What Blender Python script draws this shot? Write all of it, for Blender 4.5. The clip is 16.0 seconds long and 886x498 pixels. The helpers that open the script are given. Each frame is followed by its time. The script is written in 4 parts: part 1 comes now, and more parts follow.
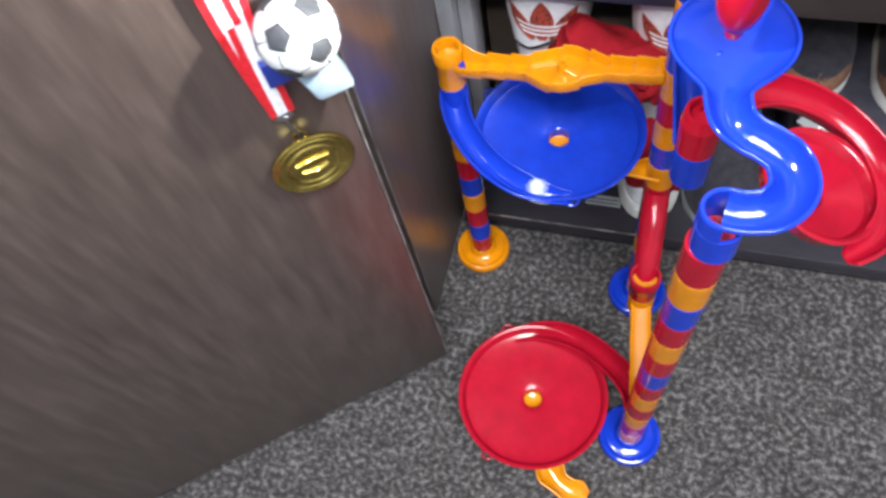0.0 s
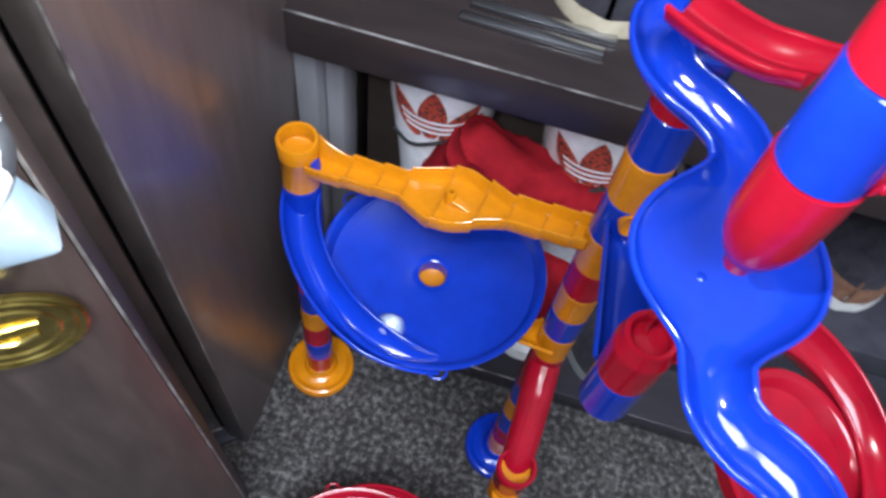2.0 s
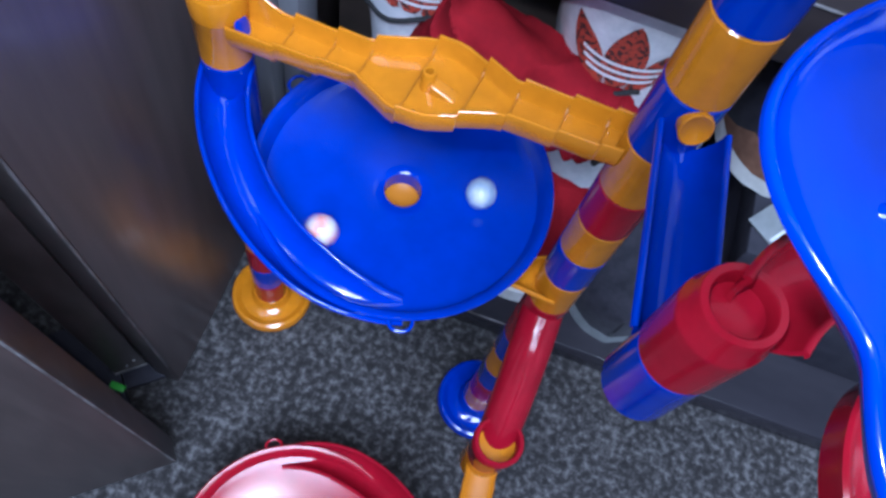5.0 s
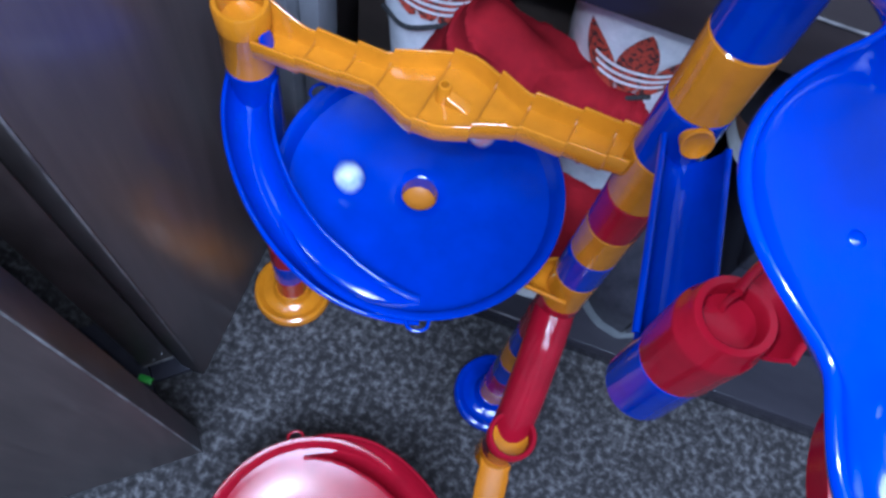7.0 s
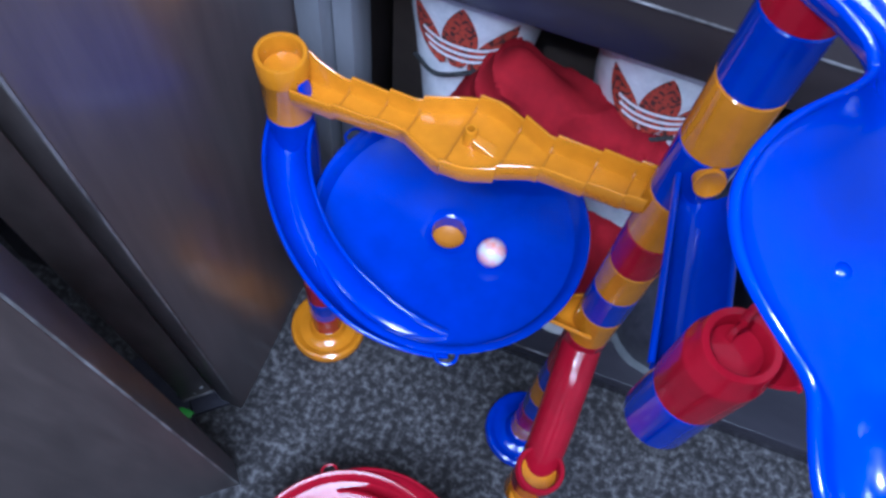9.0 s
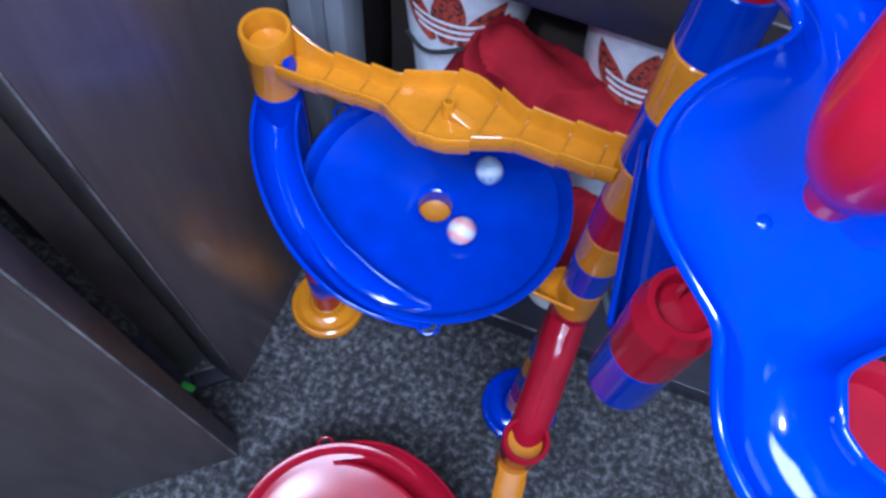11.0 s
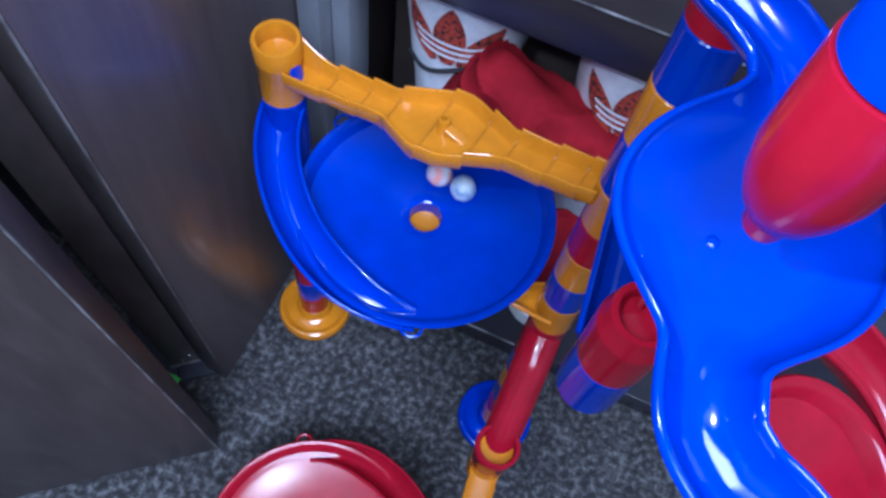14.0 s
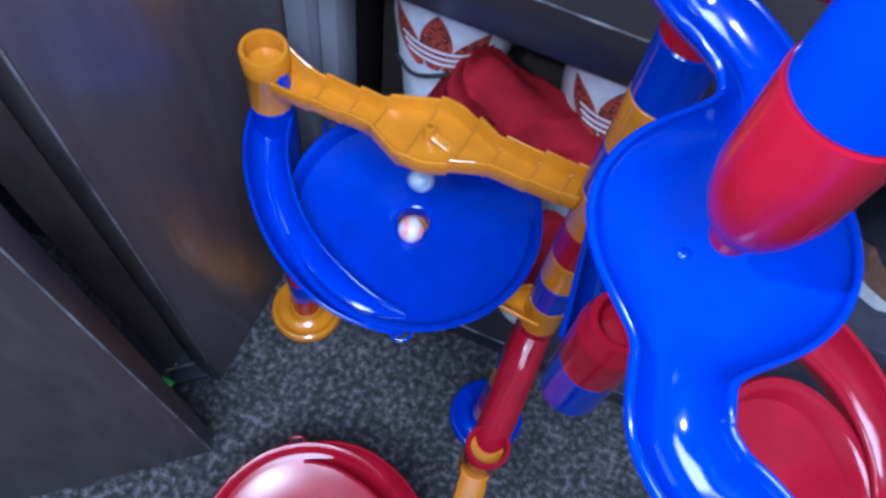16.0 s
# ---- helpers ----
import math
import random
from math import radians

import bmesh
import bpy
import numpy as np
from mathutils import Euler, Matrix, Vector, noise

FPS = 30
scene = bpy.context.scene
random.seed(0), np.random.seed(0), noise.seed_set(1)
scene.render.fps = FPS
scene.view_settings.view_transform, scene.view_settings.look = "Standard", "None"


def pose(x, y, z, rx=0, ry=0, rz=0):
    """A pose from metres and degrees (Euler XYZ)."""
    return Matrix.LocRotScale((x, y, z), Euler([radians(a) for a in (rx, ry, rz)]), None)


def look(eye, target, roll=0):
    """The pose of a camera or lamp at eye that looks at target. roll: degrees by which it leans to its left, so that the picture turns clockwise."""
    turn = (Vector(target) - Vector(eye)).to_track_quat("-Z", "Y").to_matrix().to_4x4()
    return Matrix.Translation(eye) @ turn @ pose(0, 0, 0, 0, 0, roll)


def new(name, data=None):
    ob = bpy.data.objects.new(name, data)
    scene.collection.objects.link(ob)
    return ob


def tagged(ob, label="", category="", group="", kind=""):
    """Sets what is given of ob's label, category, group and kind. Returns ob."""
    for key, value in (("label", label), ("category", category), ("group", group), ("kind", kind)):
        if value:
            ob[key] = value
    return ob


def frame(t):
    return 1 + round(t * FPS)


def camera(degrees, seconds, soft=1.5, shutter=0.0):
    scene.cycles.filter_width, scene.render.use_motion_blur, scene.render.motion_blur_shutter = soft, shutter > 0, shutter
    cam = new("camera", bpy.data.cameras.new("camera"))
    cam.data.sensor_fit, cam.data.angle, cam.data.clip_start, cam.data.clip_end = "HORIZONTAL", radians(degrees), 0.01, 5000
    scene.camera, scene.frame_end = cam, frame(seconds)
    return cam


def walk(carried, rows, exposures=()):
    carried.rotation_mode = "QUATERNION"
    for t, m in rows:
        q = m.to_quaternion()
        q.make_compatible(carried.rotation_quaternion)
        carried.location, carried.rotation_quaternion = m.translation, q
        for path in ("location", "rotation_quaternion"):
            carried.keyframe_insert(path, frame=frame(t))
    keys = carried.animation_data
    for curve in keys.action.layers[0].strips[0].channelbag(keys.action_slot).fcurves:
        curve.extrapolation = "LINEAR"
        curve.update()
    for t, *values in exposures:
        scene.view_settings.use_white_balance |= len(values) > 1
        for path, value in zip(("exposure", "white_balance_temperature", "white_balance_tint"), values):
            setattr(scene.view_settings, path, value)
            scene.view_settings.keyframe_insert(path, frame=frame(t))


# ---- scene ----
cam = camera(60.3, 16.0, soft=2.9, shutter=0.4)
PATH = [
    (0, (0.1, 0.029, 0.847), (-0.36, 0.899, -0.894), -15.8),
    (0.5, (0.11, 0.124, 0.796), (-0.342, 0.853, -1.011), -15.3),
    (1, (0.098, 0.147, 0.794), (-0.269, 0.907, -1.019), -13.3),
    (1.5, (0.07, 0.158, 0.755), (-0.016, 1.155, -0.977), 3.0),
    (2, (0.063, 0.189, 0.732), (-0.07, 1.228, -0.971), 10.4),
    (2.5, (0.068, 0.218, 0.664), (-0.28, 1.205, -1.04), 3.1),
    (3, (0.052, 0.261, 0.64), (-0.167, 1.289, -1.061), 5.1),
    (3.5, (0.047, 0.267, 0.641), (-0.126, 1.229, -1.105), 7.2),
    (4, (0.063, 0.26, 0.632), (-0.053, 1.215, -1.121), 13.7),
    (4.5, (0.064, 0.255, 0.618), (0.017, 1.169, -1.16), 17.2),
    (6.8, (0.066, 0.251, 0.635), (0.001, 1.097, -1.176), 15.7),
    (7, (0.064, 0.252, 0.636), (-0.013, 1.096, -1.175), 15.2),
    (7.5, (0.073, 0.254, 0.633), (-0.018, 1.09, -1.181), 14.4),
    (8, (0.065, 0.249, 0.643), (-0.108, 1.108, -1.155), 9.2),
    (8.5, (0.067, 0.245, 0.643), (-0.136, 1.132, -1.138), 8.3),
    (9, (0.069, 0.245, 0.65), (-0.131, 1.145, -1.125), 8.6),
    (9.5, (0.079, 0.236, 0.652), (-0.114, 1.133, -1.125), 9.4),
    (10, (0.081, 0.24, 0.645), (-0.119, 1.114, -1.142), 8.9),
    (10.2, (0.087, 0.242, 0.646), (-0.122, 1.109, -1.145), 8.2),
    (12.3, (0.092, 0.237, 0.664), (-0.147, 1.09, -1.13), 5.5),
    (12.5, (0.093, 0.23, 0.663), (-0.146, 1.093, -1.125), 6.2),
    (13, (0.091, 0.228, 0.67), (-0.133, 1.109, -1.111), 8.8),
    (13.5, (0.092, 0.229, 0.672), (-0.132, 1.124, -1.102), 10.2),
    (14, (0.094, 0.229, 0.672), (-0.126, 1.131, -1.099), 11.3),
    (14.5, (0.092, 0.23, 0.669), (-0.121, 1.128, -1.105), 12.2),
    (15, (0.088, 0.232, 0.665), (-0.112, 1.132, -1.11), 13.8),
    (15.5, (0.088, 0.232, 0.663), (-0.104, 1.128, -1.114), 14.4),
    (16, (0.096, 0.231, 0.68), (-0.106, 1.132, -1.094), 11.6),
]
walk(cam, [(t, look(eye, target, roll)) for t, eye, target, roll in PATH],
     exposures=[(0, 0.06, 6600, 7), (1, -0.28, 6400, 7), (2, -0.34, 6000, 7), (2.6, -0.14, 6000, 8), (3.5, -0.16, 5800, 8), (4.5, -0.40, 5000, 9), (7, -0.48, 4750, 9), (9, -0.42, 4750, 10), (12, -0.52, 4720, 10), (16, -0.62, 4660, 10)])

# ---- world and light ----
world = bpy.data.worlds.new("room_dark")
scene.world = world
world.use_nodes = True
world.node_tree.nodes["Background"].inputs[0].default_value = (0.5, 0.55, 0.7, 1)
world.node_tree.nodes["Background"].inputs[1].default_value = 0.02


def lamp(name, kind, m, energy, colour, size):
    d = bpy.data.lights.new(name, kind)
    d.energy, d.color = energy, colour
    if kind == "AREA":
        d.size = size
    else:
        d.shadow_soft_size = size
    o = new(name, d)
    o.matrix_world = m
    return o


# the torch of the device that films, and an unseen overhead lamp added as fill
lamp("torch_light", "POINT", pose(0.034, 0.258, 0.662), 3.5, (1.0, 0.97, 0.95), 0.004)
lamp("ceiling_lamp_light", "AREA", pose(0.45, -0.75, 2.38), 205.0, (0.86, 0.9, 1.0), 1.3)


# ---- materials ----
def nodes_of(name):
    m = bpy.data.materials.new(name)
    m.use_nodes = True
    nt = m.node_tree
    return m, nt, nt.nodes["Principled BSDF"]


def link(nt, a, b):
    nt.links.new(a, b)


def noise_node(nt, scale, detail=3.0, stretch=(1, 1, 1), rough=0.5):
    tc = nt.nodes.new("ShaderNodeTexCoord")
    mp = nt.nodes.new("ShaderNodeMapping")
    mp.inputs["Scale"].default_value = stretch
    n = nt.nodes.new("ShaderNodeTexNoise")
    n.inputs["Scale"].default_value, n.inputs["Detail"].default_value = scale, detail
    n.inputs["Roughness"].default_value = rough
    link(nt, tc.outputs["Object"], mp.inputs["Vector"])
    link(nt, mp.outputs["Vector"], n.inputs["Vector"])
    return n.outputs["Fac"]


def ramp_node(nt, fac, stops):
    r = nt.nodes.new("ShaderNodeValToRGB")
    while len(r.color_ramp.elements) < len(stops):
        r.color_ramp.elements.new(0.5)
    for e, (p, c) in zip(r.color_ramp.elements, stops):
        e.position, e.color = p, (*c, 1)
    link(nt, fac, r.inputs["Fac"])
    return r.outputs["Color"]


def bump_node(nt, fac, bsdf, strength, dist):
    b = nt.nodes.new("ShaderNodeBump")
    b.inputs["Strength"].default_value, b.inputs["Distance"].default_value = strength, dist
    link(nt, fac, b.inputs["Height"])
    link(nt, b.outputs["Normal"], bsdf.inputs["Normal"])


def mixed(name, stops, scale, detail=4, stretch=(1, 1, 1), rough=0.5, bump=(0.2, 0.001), spec=0.5, coat=0.0, metal=0.0, rvar=0.0, sheen=0.0):
    m, nt, b = nodes_of(name)
    f = noise_node(nt, scale, detail, stretch, 0.6)
    link(nt, ramp_node(nt, f, stops), b.inputs["Base Color"])
    b.inputs["Roughness"].default_value, b.inputs["Specular IOR Level"].default_value = rough, spec
    b.inputs["Coat Weight"].default_value, b.inputs["Metallic"].default_value = coat, metal
    b.inputs["Coat Roughness"].default_value = 0.08
    b.inputs["Sheen Weight"].default_value = sheen
    if rvar:
        f2 = noise_node(nt, scale * 0.13, 3)
        r = nt.nodes.new("ShaderNodeMapRange")
        r.inputs["To Min"].default_value, r.inputs["To Max"].default_value = max(rough - rvar, 0.02), rough + rvar
        link(nt, f2, r.inputs["Value"])
        link(nt, r.outputs["Result"], b.inputs["Roughness"])
    if bump:
        bump_node(nt, f, b, *bump)
    return m


def plastic(name, c, rough=0.22, spec=0.5):
    lo, hi = [v * 0.86 for v in c], [min(v * 1.1, 1) for v in c]
    return mixed(name, [(0.3, lo), (0.7, hi)], 55, 5, rough=rough, bump=(0.03, 0.0005), rvar=0.05, spec=spec)


BLUE = plastic("blue_plastic", (0.0062, 0.028, 0.32), 0.12)
RED = plastic("red_plastic", (0.27, 0.004, 0.015), 0.17, 0.36)
YELLOW = plastic("yellow_plastic", (0.48, 0.168, 0.003), 0.13, 0.60)
WORN_YELLOW = plastic("scuffed_yellow_plastic", (0.42, 0.140, 0.002), 0.34, 0.14)
GRIMY = plastic("grimy_yellow_plastic", (0.37, 0.130, 0.006), 0.4, 0.2)
HARDBOARD = mixed("brown_hardboard", [(0.3, (0.075, 0.056, 0.047)), (0.7, (0.12, 0.090, 0.074))], 26, 6, rough=0.6)
VENEER = mixed("dark_wood_veneer", [(0.28, (0.048, 0.035, 0.031)), (0.5, (0.068, 0.050, 0.044)), (0.72, (0.094, 0.070, 0.062))], 20, 8, (6, 6, 0.7), 0.36, (0.05, 0.0005), rvar=0.08)
VENEER_GLOSS = mixed("glossy_dark_veneer", [(0.3, (0.076, 0.058, 0.054)), (0.7, (0.114, 0.087, 0.081))], 16, 6, (7, 7, 0.6), 0.33, (0.02, 0.0004), rvar=0.05, coat=0.15)
EDGE = mixed("worn_edge_band", [(0.3, (0.05, 0.04, 0.036)), (0.7, (0.11, 0.09, 0.085))], 60, 6, (1, 1, 0.4), 0.4, (0.2, 0.0005))
BLACK = mixed("black_lacquer", [(0.3, (0.022, 0.020, 0.024)), (0.75, (0.034, 0.031, 0.036))], 14, 5, (0.6, 2, 2), 0.22, (0.02, 0.0005), rvar=0.08, coat=0.03, spec=0.18)
# black board; the brown in its colour stands in for reflections
BOARD = mixed("brown_black_gloss_board", [(0.3, (0.017, 0.013, 0.013)), (0.7, (0.030, 0.022, 0.021))], 18, 6, (0.5, 2, 2), 0.26, (0.03, 0.0005), rvar=0.08, coat=0.08, spec=0.30)
DARK = mixed("dark_grey_board", [(0.3, (0.03, 0.026, 0.026)), (0.7, (0.06, 0.05, 0.05))], 40, 5, rough=0.5)
GREYPOST = mixed("grey_painted_board", [(0.3, (0.10, 0.10, 0.105)), (0.7, (0.17, 0.17, 0.18))], 30, 5, (1, 1, 0.2), 0.45, (0.1, 0.0005))
WALL = mixed("plain_wall_paint", [(0.3, (0.24, 0.23, 0.23)), (0.7, (0.30, 0.29, 0.28))], 9, 5, rough=0.8)
WHITE_LEATHER = mixed("white_leather", [(0.3, (0.62, 0.63, 0.66)), (0.7, (0.80, 0.80, 0.82))], 120, 6, rough=0.42, bump=(0.25, 0.0008))
RED_CLOTH = mixed("red_nylon_cloth", [(0.3, (0.17, 0.007, 0.012)), (0.7, (0.27, 0.010, 0.016))], 60, 6, rough=0.9, bump=(0.3, 0.001), spec=0.06)
LOGO_RED = mixed("rust_red_print", [(0.42, (0.05, 0.02, 0.02)), (0.52, (0.42, 0.055, 0.03))], 330, 2, rough=0.6, bump=None)
BLACK_CARD = mixed("black_card", [(0.3, (0.022, 0.021, 0.028)), (0.7, (0.036, 0.034, 0.043))], 60, 5, rough=0.6, bump=(0.1, 0.0005), spec=0.15)
CORD = mixed("black_cord", [(0.3, (0.006, 0.006, 0.007)), (0.7, (0.03, 0.03, 0.03))], 500, 2, rough=0.7)
BLACK_SUEDE = mixed("black_suede", [(0.3, (0.016, 0.015, 0.020)), (0.7, (0.036, 0.033, 0.042))], 90, 6, rough=0.8, bump=(0.3, 0.001), sheen=0.08, spec=0.2)
BROWN_SUEDE = mixed("tan_suede", [(0.3, (0.12, 0.055, 0.03)), (0.7, (0.22, 0.11, 0.065))], 90, 6, rough=0.75, bump=(0.3, 0.001))
SOLE = mixed("off_white_rubber", [(0.3, (0.44, 0.43, 0.40)), (0.7, (0.62, 0.61, 0.58))], 60, 5, rough=0.5)
GOLD = mixed("gold_plated_metal", [(0.3, (0.36, 0.27, 0.06)), (0.7, (0.72, 0.58, 0.18))], 90, 5, rough=0.26, metal=1.0, bump=(0.3, 0.0008), rvar=0.1)
STEEL = mixed("brushed_steel", [(0.3, (0.35, 0.36, 0.38)), (0.7, (0.55, 0.56, 0.58))], 40, 5, (0.3, 9, 9), 0.28, (0.1, 0.0004), metal=1.0)
RIBBON_RED = mixed("red_satin_ribbon", [(0.3, (0.42, 0.008, 0.015)), (0.7, (0.60, 0.02, 0.03))], 300, 3, (1, 1, 0.2), 0.45)
RIBBON_WHITE = mixed("white_satin_ribbon", [(0.3, (0.55, 0.55, 0.58)), (0.7, (0.74, 0.74, 0.77))], 300, 3, (1, 1, 0.2), 0.45)
WHITE_RESIN = mixed("white_resin", [(0.3, (0.48, 0.50, 0.51)), (0.7, (0.64, 0.65, 0.66))], 120, 4, rough=0.35)
BLACK_RESIN = mixed("black_resin", [(0.3, (0.030, 0.033, 0.038)), (0.7, (0.055, 0.058, 0.064))], 120, 4, rough=0.55, spec=0.15)
ICE_BLUE = mixed("pale_blue_resin", [(0.3, (0.26, 0.38, 0.48)), (0.7, (0.40, 0.50, 0.58))], 60, 4, rough=0.3)
DEEP_BLUE = mixed("deep_blue_enamel", [(0.3, (0.01, 0.02, 0.16)), (0.7, (0.02, 0.04, 0.26))], 60, 4, rough=0.3)
GREEN = mixed("bright_green_plastic", [(0.3, (0.05, 0.30, 0.02)), (0.7, (0.10, 0.48, 0.04))], 60, 4, rough=0.4)
CARD = mixed("grey_card", [(0.3, (0.16, 0.17, 0.17)), (0.7, (0.24, 0.25, 0.25))], 50, 5, rough=0.7)
# chipped wardrobe edges, and the highlight painted along the rack's front edges
CHIP_GLINT = mixed("chipped_pale_edge", [(0.38, (0.06, 0.052, 0.048)), (0.62, (0.26, 0.245, 0.235))], 45, 6, rough=0.4, bump=None)
PAPER = mixed("white_paper", [(0.3, (0.55, 0.56, 0.56)), (0.7, (0.7, 0.7, 0.7))], 80, 4, rough=0.6)
PRINT_DARK = mixed("dark_print", [(0.3, (0.02, 0.02, 0.025)), (0.7, (0.05, 0.05, 0.055))], 80, 4, rough=0.6)
CREAM = mixed("cream_rubber", [(0.3, (0.34, 0.29, 0.20)), (0.7, (0.48, 0.42, 0.31))], 60, 4, rough=0.55)


def carpet_material():
    m, nt, b = nodes_of("speckled_carpet")
    f1 = noise_node(nt, 165, 2, rough=0.6)
    f2 = noise_node(nt, 28, 3)
    add = nt.nodes.new("ShaderNodeMath")
    add.operation = "MULTIPLY_ADD"
    link(nt, f2, add.inputs[0])
    add.inputs[1].default_value = 0.25
    link(nt, f1, add.inputs[2])
    c = ramp_node(nt, add.outputs[0], [(0.44, (0.018, 0.016, 0.015)), (0.58, (0.030, 0.027, 0.026)), (0.68, (0.058, 0.053, 0.051)), (0.80, (0.110, 0.103, 0.099))])
    link(nt, c, b.inputs["Base Color"])
    b.inputs["Roughness"].default_value = 0.95
    b.inputs["Specular IOR Level"].default_value = 0.1
    b.inputs["Sheen Weight"].default_value = 0.25
    bump_node(nt, f1, b, 0.5, 0.003)
    return m


CARPET = carpet_material()


def marble_material(name, streak):
    m, nt, b = nodes_of(name)
    tc = nt.nodes.new("ShaderNodeTexCoord")
    w = nt.nodes.new("ShaderNodeTexWave")
    w.inputs["Scale"].default_value, w.inputs["Distortion"].default_value = 34.0, 6.0
    w.inputs["Detail"].default_value, w.inputs["Detail Scale"].default_value = 2.0, 60.0
    link(nt, tc.outputs["Object"], w.inputs["Vector"])
    c = ramp_node(nt, w.outputs["Fac"], [(0.0, (0.60, 0.61, 0.63)), (0.70, (0.55, 0.57, 0.60)), (0.84, streak), (1.0, streak)])
    link(nt, c, b.inputs["Base Color"])
    b.inputs["Roughness"].default_value = 0.08
    b.inputs["Coat Weight"].default_value = 0.5
    return m


MARBLE_ORANGE = marble_material("orange_swirl_glass", (0.75, 0.13, 0.05))
MARBLE_BLUE = marble_material("blue_swirl_glass", (0.10, 0.20, 0.36))


# ---- mesh helpers ----
def mesh_object(name, bm, mat, smooth=True):
    bmesh.ops.recalc_face_normals(bm, faces=bm.faces)
    me = bpy.data.meshes.new(name)
    bm.to_mesh(me)
    bm.free()
    me.materials.append(mat)
    if smooth:
        me.shade_smooth()
        me.set_sharp_from_angle(angle=radians(38))
    return me


def part(name, bm, mat, parent, label="", smooth=True):
    o = new(name, mesh_object(name, bm, mat, smooth))
    o.parent = parent
    if label:
        o["label"] = label
    return o


def thing(name, label, category, group="", kind="", m=None):
    o = new(name)
    o.empty_display_size = 0.02
    if m is not None:
        o.matrix_world = m
    return tagged(o, label, category, group, kind)


def solid(name, bm, mat, label, category="", group="", kind="", smooth=True):
    return tagged(new(name, mesh_object(name, bm, mat, smooth)), label, category, group, kind)


def box(x0, x1, y0, y1, z0, z1, bev=0.0008, bm=None):
    b2 = bmesh.new()
    bmesh.ops.create_cube(b2, size=1)
    for v in b2.verts:
        v.co = ((x0 + x1) / 2 + v.co.x * (x1 - x0), (y0 + y1) / 2 + v.co.y * (y1 - y0), (z0 + z1) / 2 + v.co.z * (z1 - z0))
    if bev:
        bmesh.ops.bevel(b2, geom=b2.edges[:], offset=bev, segments=2, affect="EDGES", profile=0.5)
    return b2


def lathe(profile, seg=48, closed=True, m=None):
    """Turns (radius, height) points about z."""
    bm = bmesh.new()
    rings = []
    for r, z in profile:
        if r < 1e-6:
            rings.append([bm.verts.new((0, 0, z))])
        else:
            rings.append([bm.verts.new((r * math.cos(2 * math.pi * k / seg), r * math.sin(2 * math.pi * k / seg), z)) for k in range(seg)])
    pairs = list(zip(rings, rings[1:] + rings[:1])) if closed else list(zip(rings, rings[1:]))
    for a, b in pairs:
        for k in range(seg):
            j = (k + 1) % seg
            if len(a) == 1 and len(b) == 1:
                continue
            if len(a) == 1:
                bm.faces.new((a[0], b[k], b[j]))
            elif len(b) == 1:
                bm.faces.new((a[k], a[j], b[0]))
            else:
                bm.faces.new((a[k], a[j], b[j], b[k]))
    if m is not None:
        bm.transform(m)
    return bm


def spline(points, n):
    """n+1 points along a Catmull-Rom curve through points (tuples of any length)."""
    P = [np.array(p, float) for p in points]
    P = [2 * P[0] - P[1]] + P + [2 * P[-1] - P[-2]]
    out = []
    segs = len(P) - 3
    for i in range(n + 1):
        u = i / n * segs
        k = min(int(u), segs - 1)
        t = u - k
        a, b, c, d = P[k:k + 4]
        out.append(0.5 * (2 * b + (c - a) * t + (2 * a - 5 * b + 4 * c - d) * t * t + (3 * b - a - 3 * c + d) * t ** 3))
    return out


def sweep(path, section, widths=None, heights=None, cap=True, bm=None):
    """Sweeps a closed section of (across, up) points along path; across stays level. widths and heights scale it."""
    bm = bm or bmesh.new()
    rings = []
    for i, p in enumerate(path):
        a, b = path[max(i - 1, 0)], path[min(i + 1, len(path) - 1)]
        d = Vector((b[0] - a[0], b[1] - a[1], 0)).normalized()
        side = Vector((d.y, -d.x, 0))
        w = widths[i] if widths else 1
        h = heights[i] if heights else 1
        rings.append([bm.verts.new(Vector(p[:3]) + side * (q[0] * w + (q[2] if len(q) > 2 else 0)) + Vector((0, 0, q[1] * h))) for q in section])
    n = len(section)
    for a, b in zip(rings, rings[1:]):
        for k in range(n):
            bm.faces.new((a[k], a[(k + 1) % n], b[(k + 1) % n], b[k]))
    if cap:
        bm.faces.new(rings[0])
        bm.faces.new(rings[-1][::-1])
    return bm


def tube(points, r, n=24, seg=12, bm=None):
    """A round rod through points."""
    bm = bm or bmesh.new()
    path = spline(points, n)
    rings = []
    up = Vector((0, 0, 1))
    for i, p in enumerate(path):
        d = (Vector(path[min(i + 1, n)]) - Vector(path[max(i - 1, 0)])).normalized()
        x = d.cross(up if abs(d.z) < 0.95 else Vector((0, 1, 0))).normalized()
        y = x.cross(d)
        rings.append([bm.verts.new(Vector(p) + x * (r * math.cos(2 * math.pi * k / seg)) + y * (r * math.sin(2 * math.pi * k / seg))) for k in range(seg)])
    for a, b in zip(rings, rings[1:]):
        for k in range(seg):
            bm.faces.new((a[k], a[(k + 1) % seg], b[(k + 1) % seg], b[k]))
    bm.faces.new(rings[0])
    bm.faces.new(rings[-1][::-1])
    return bm


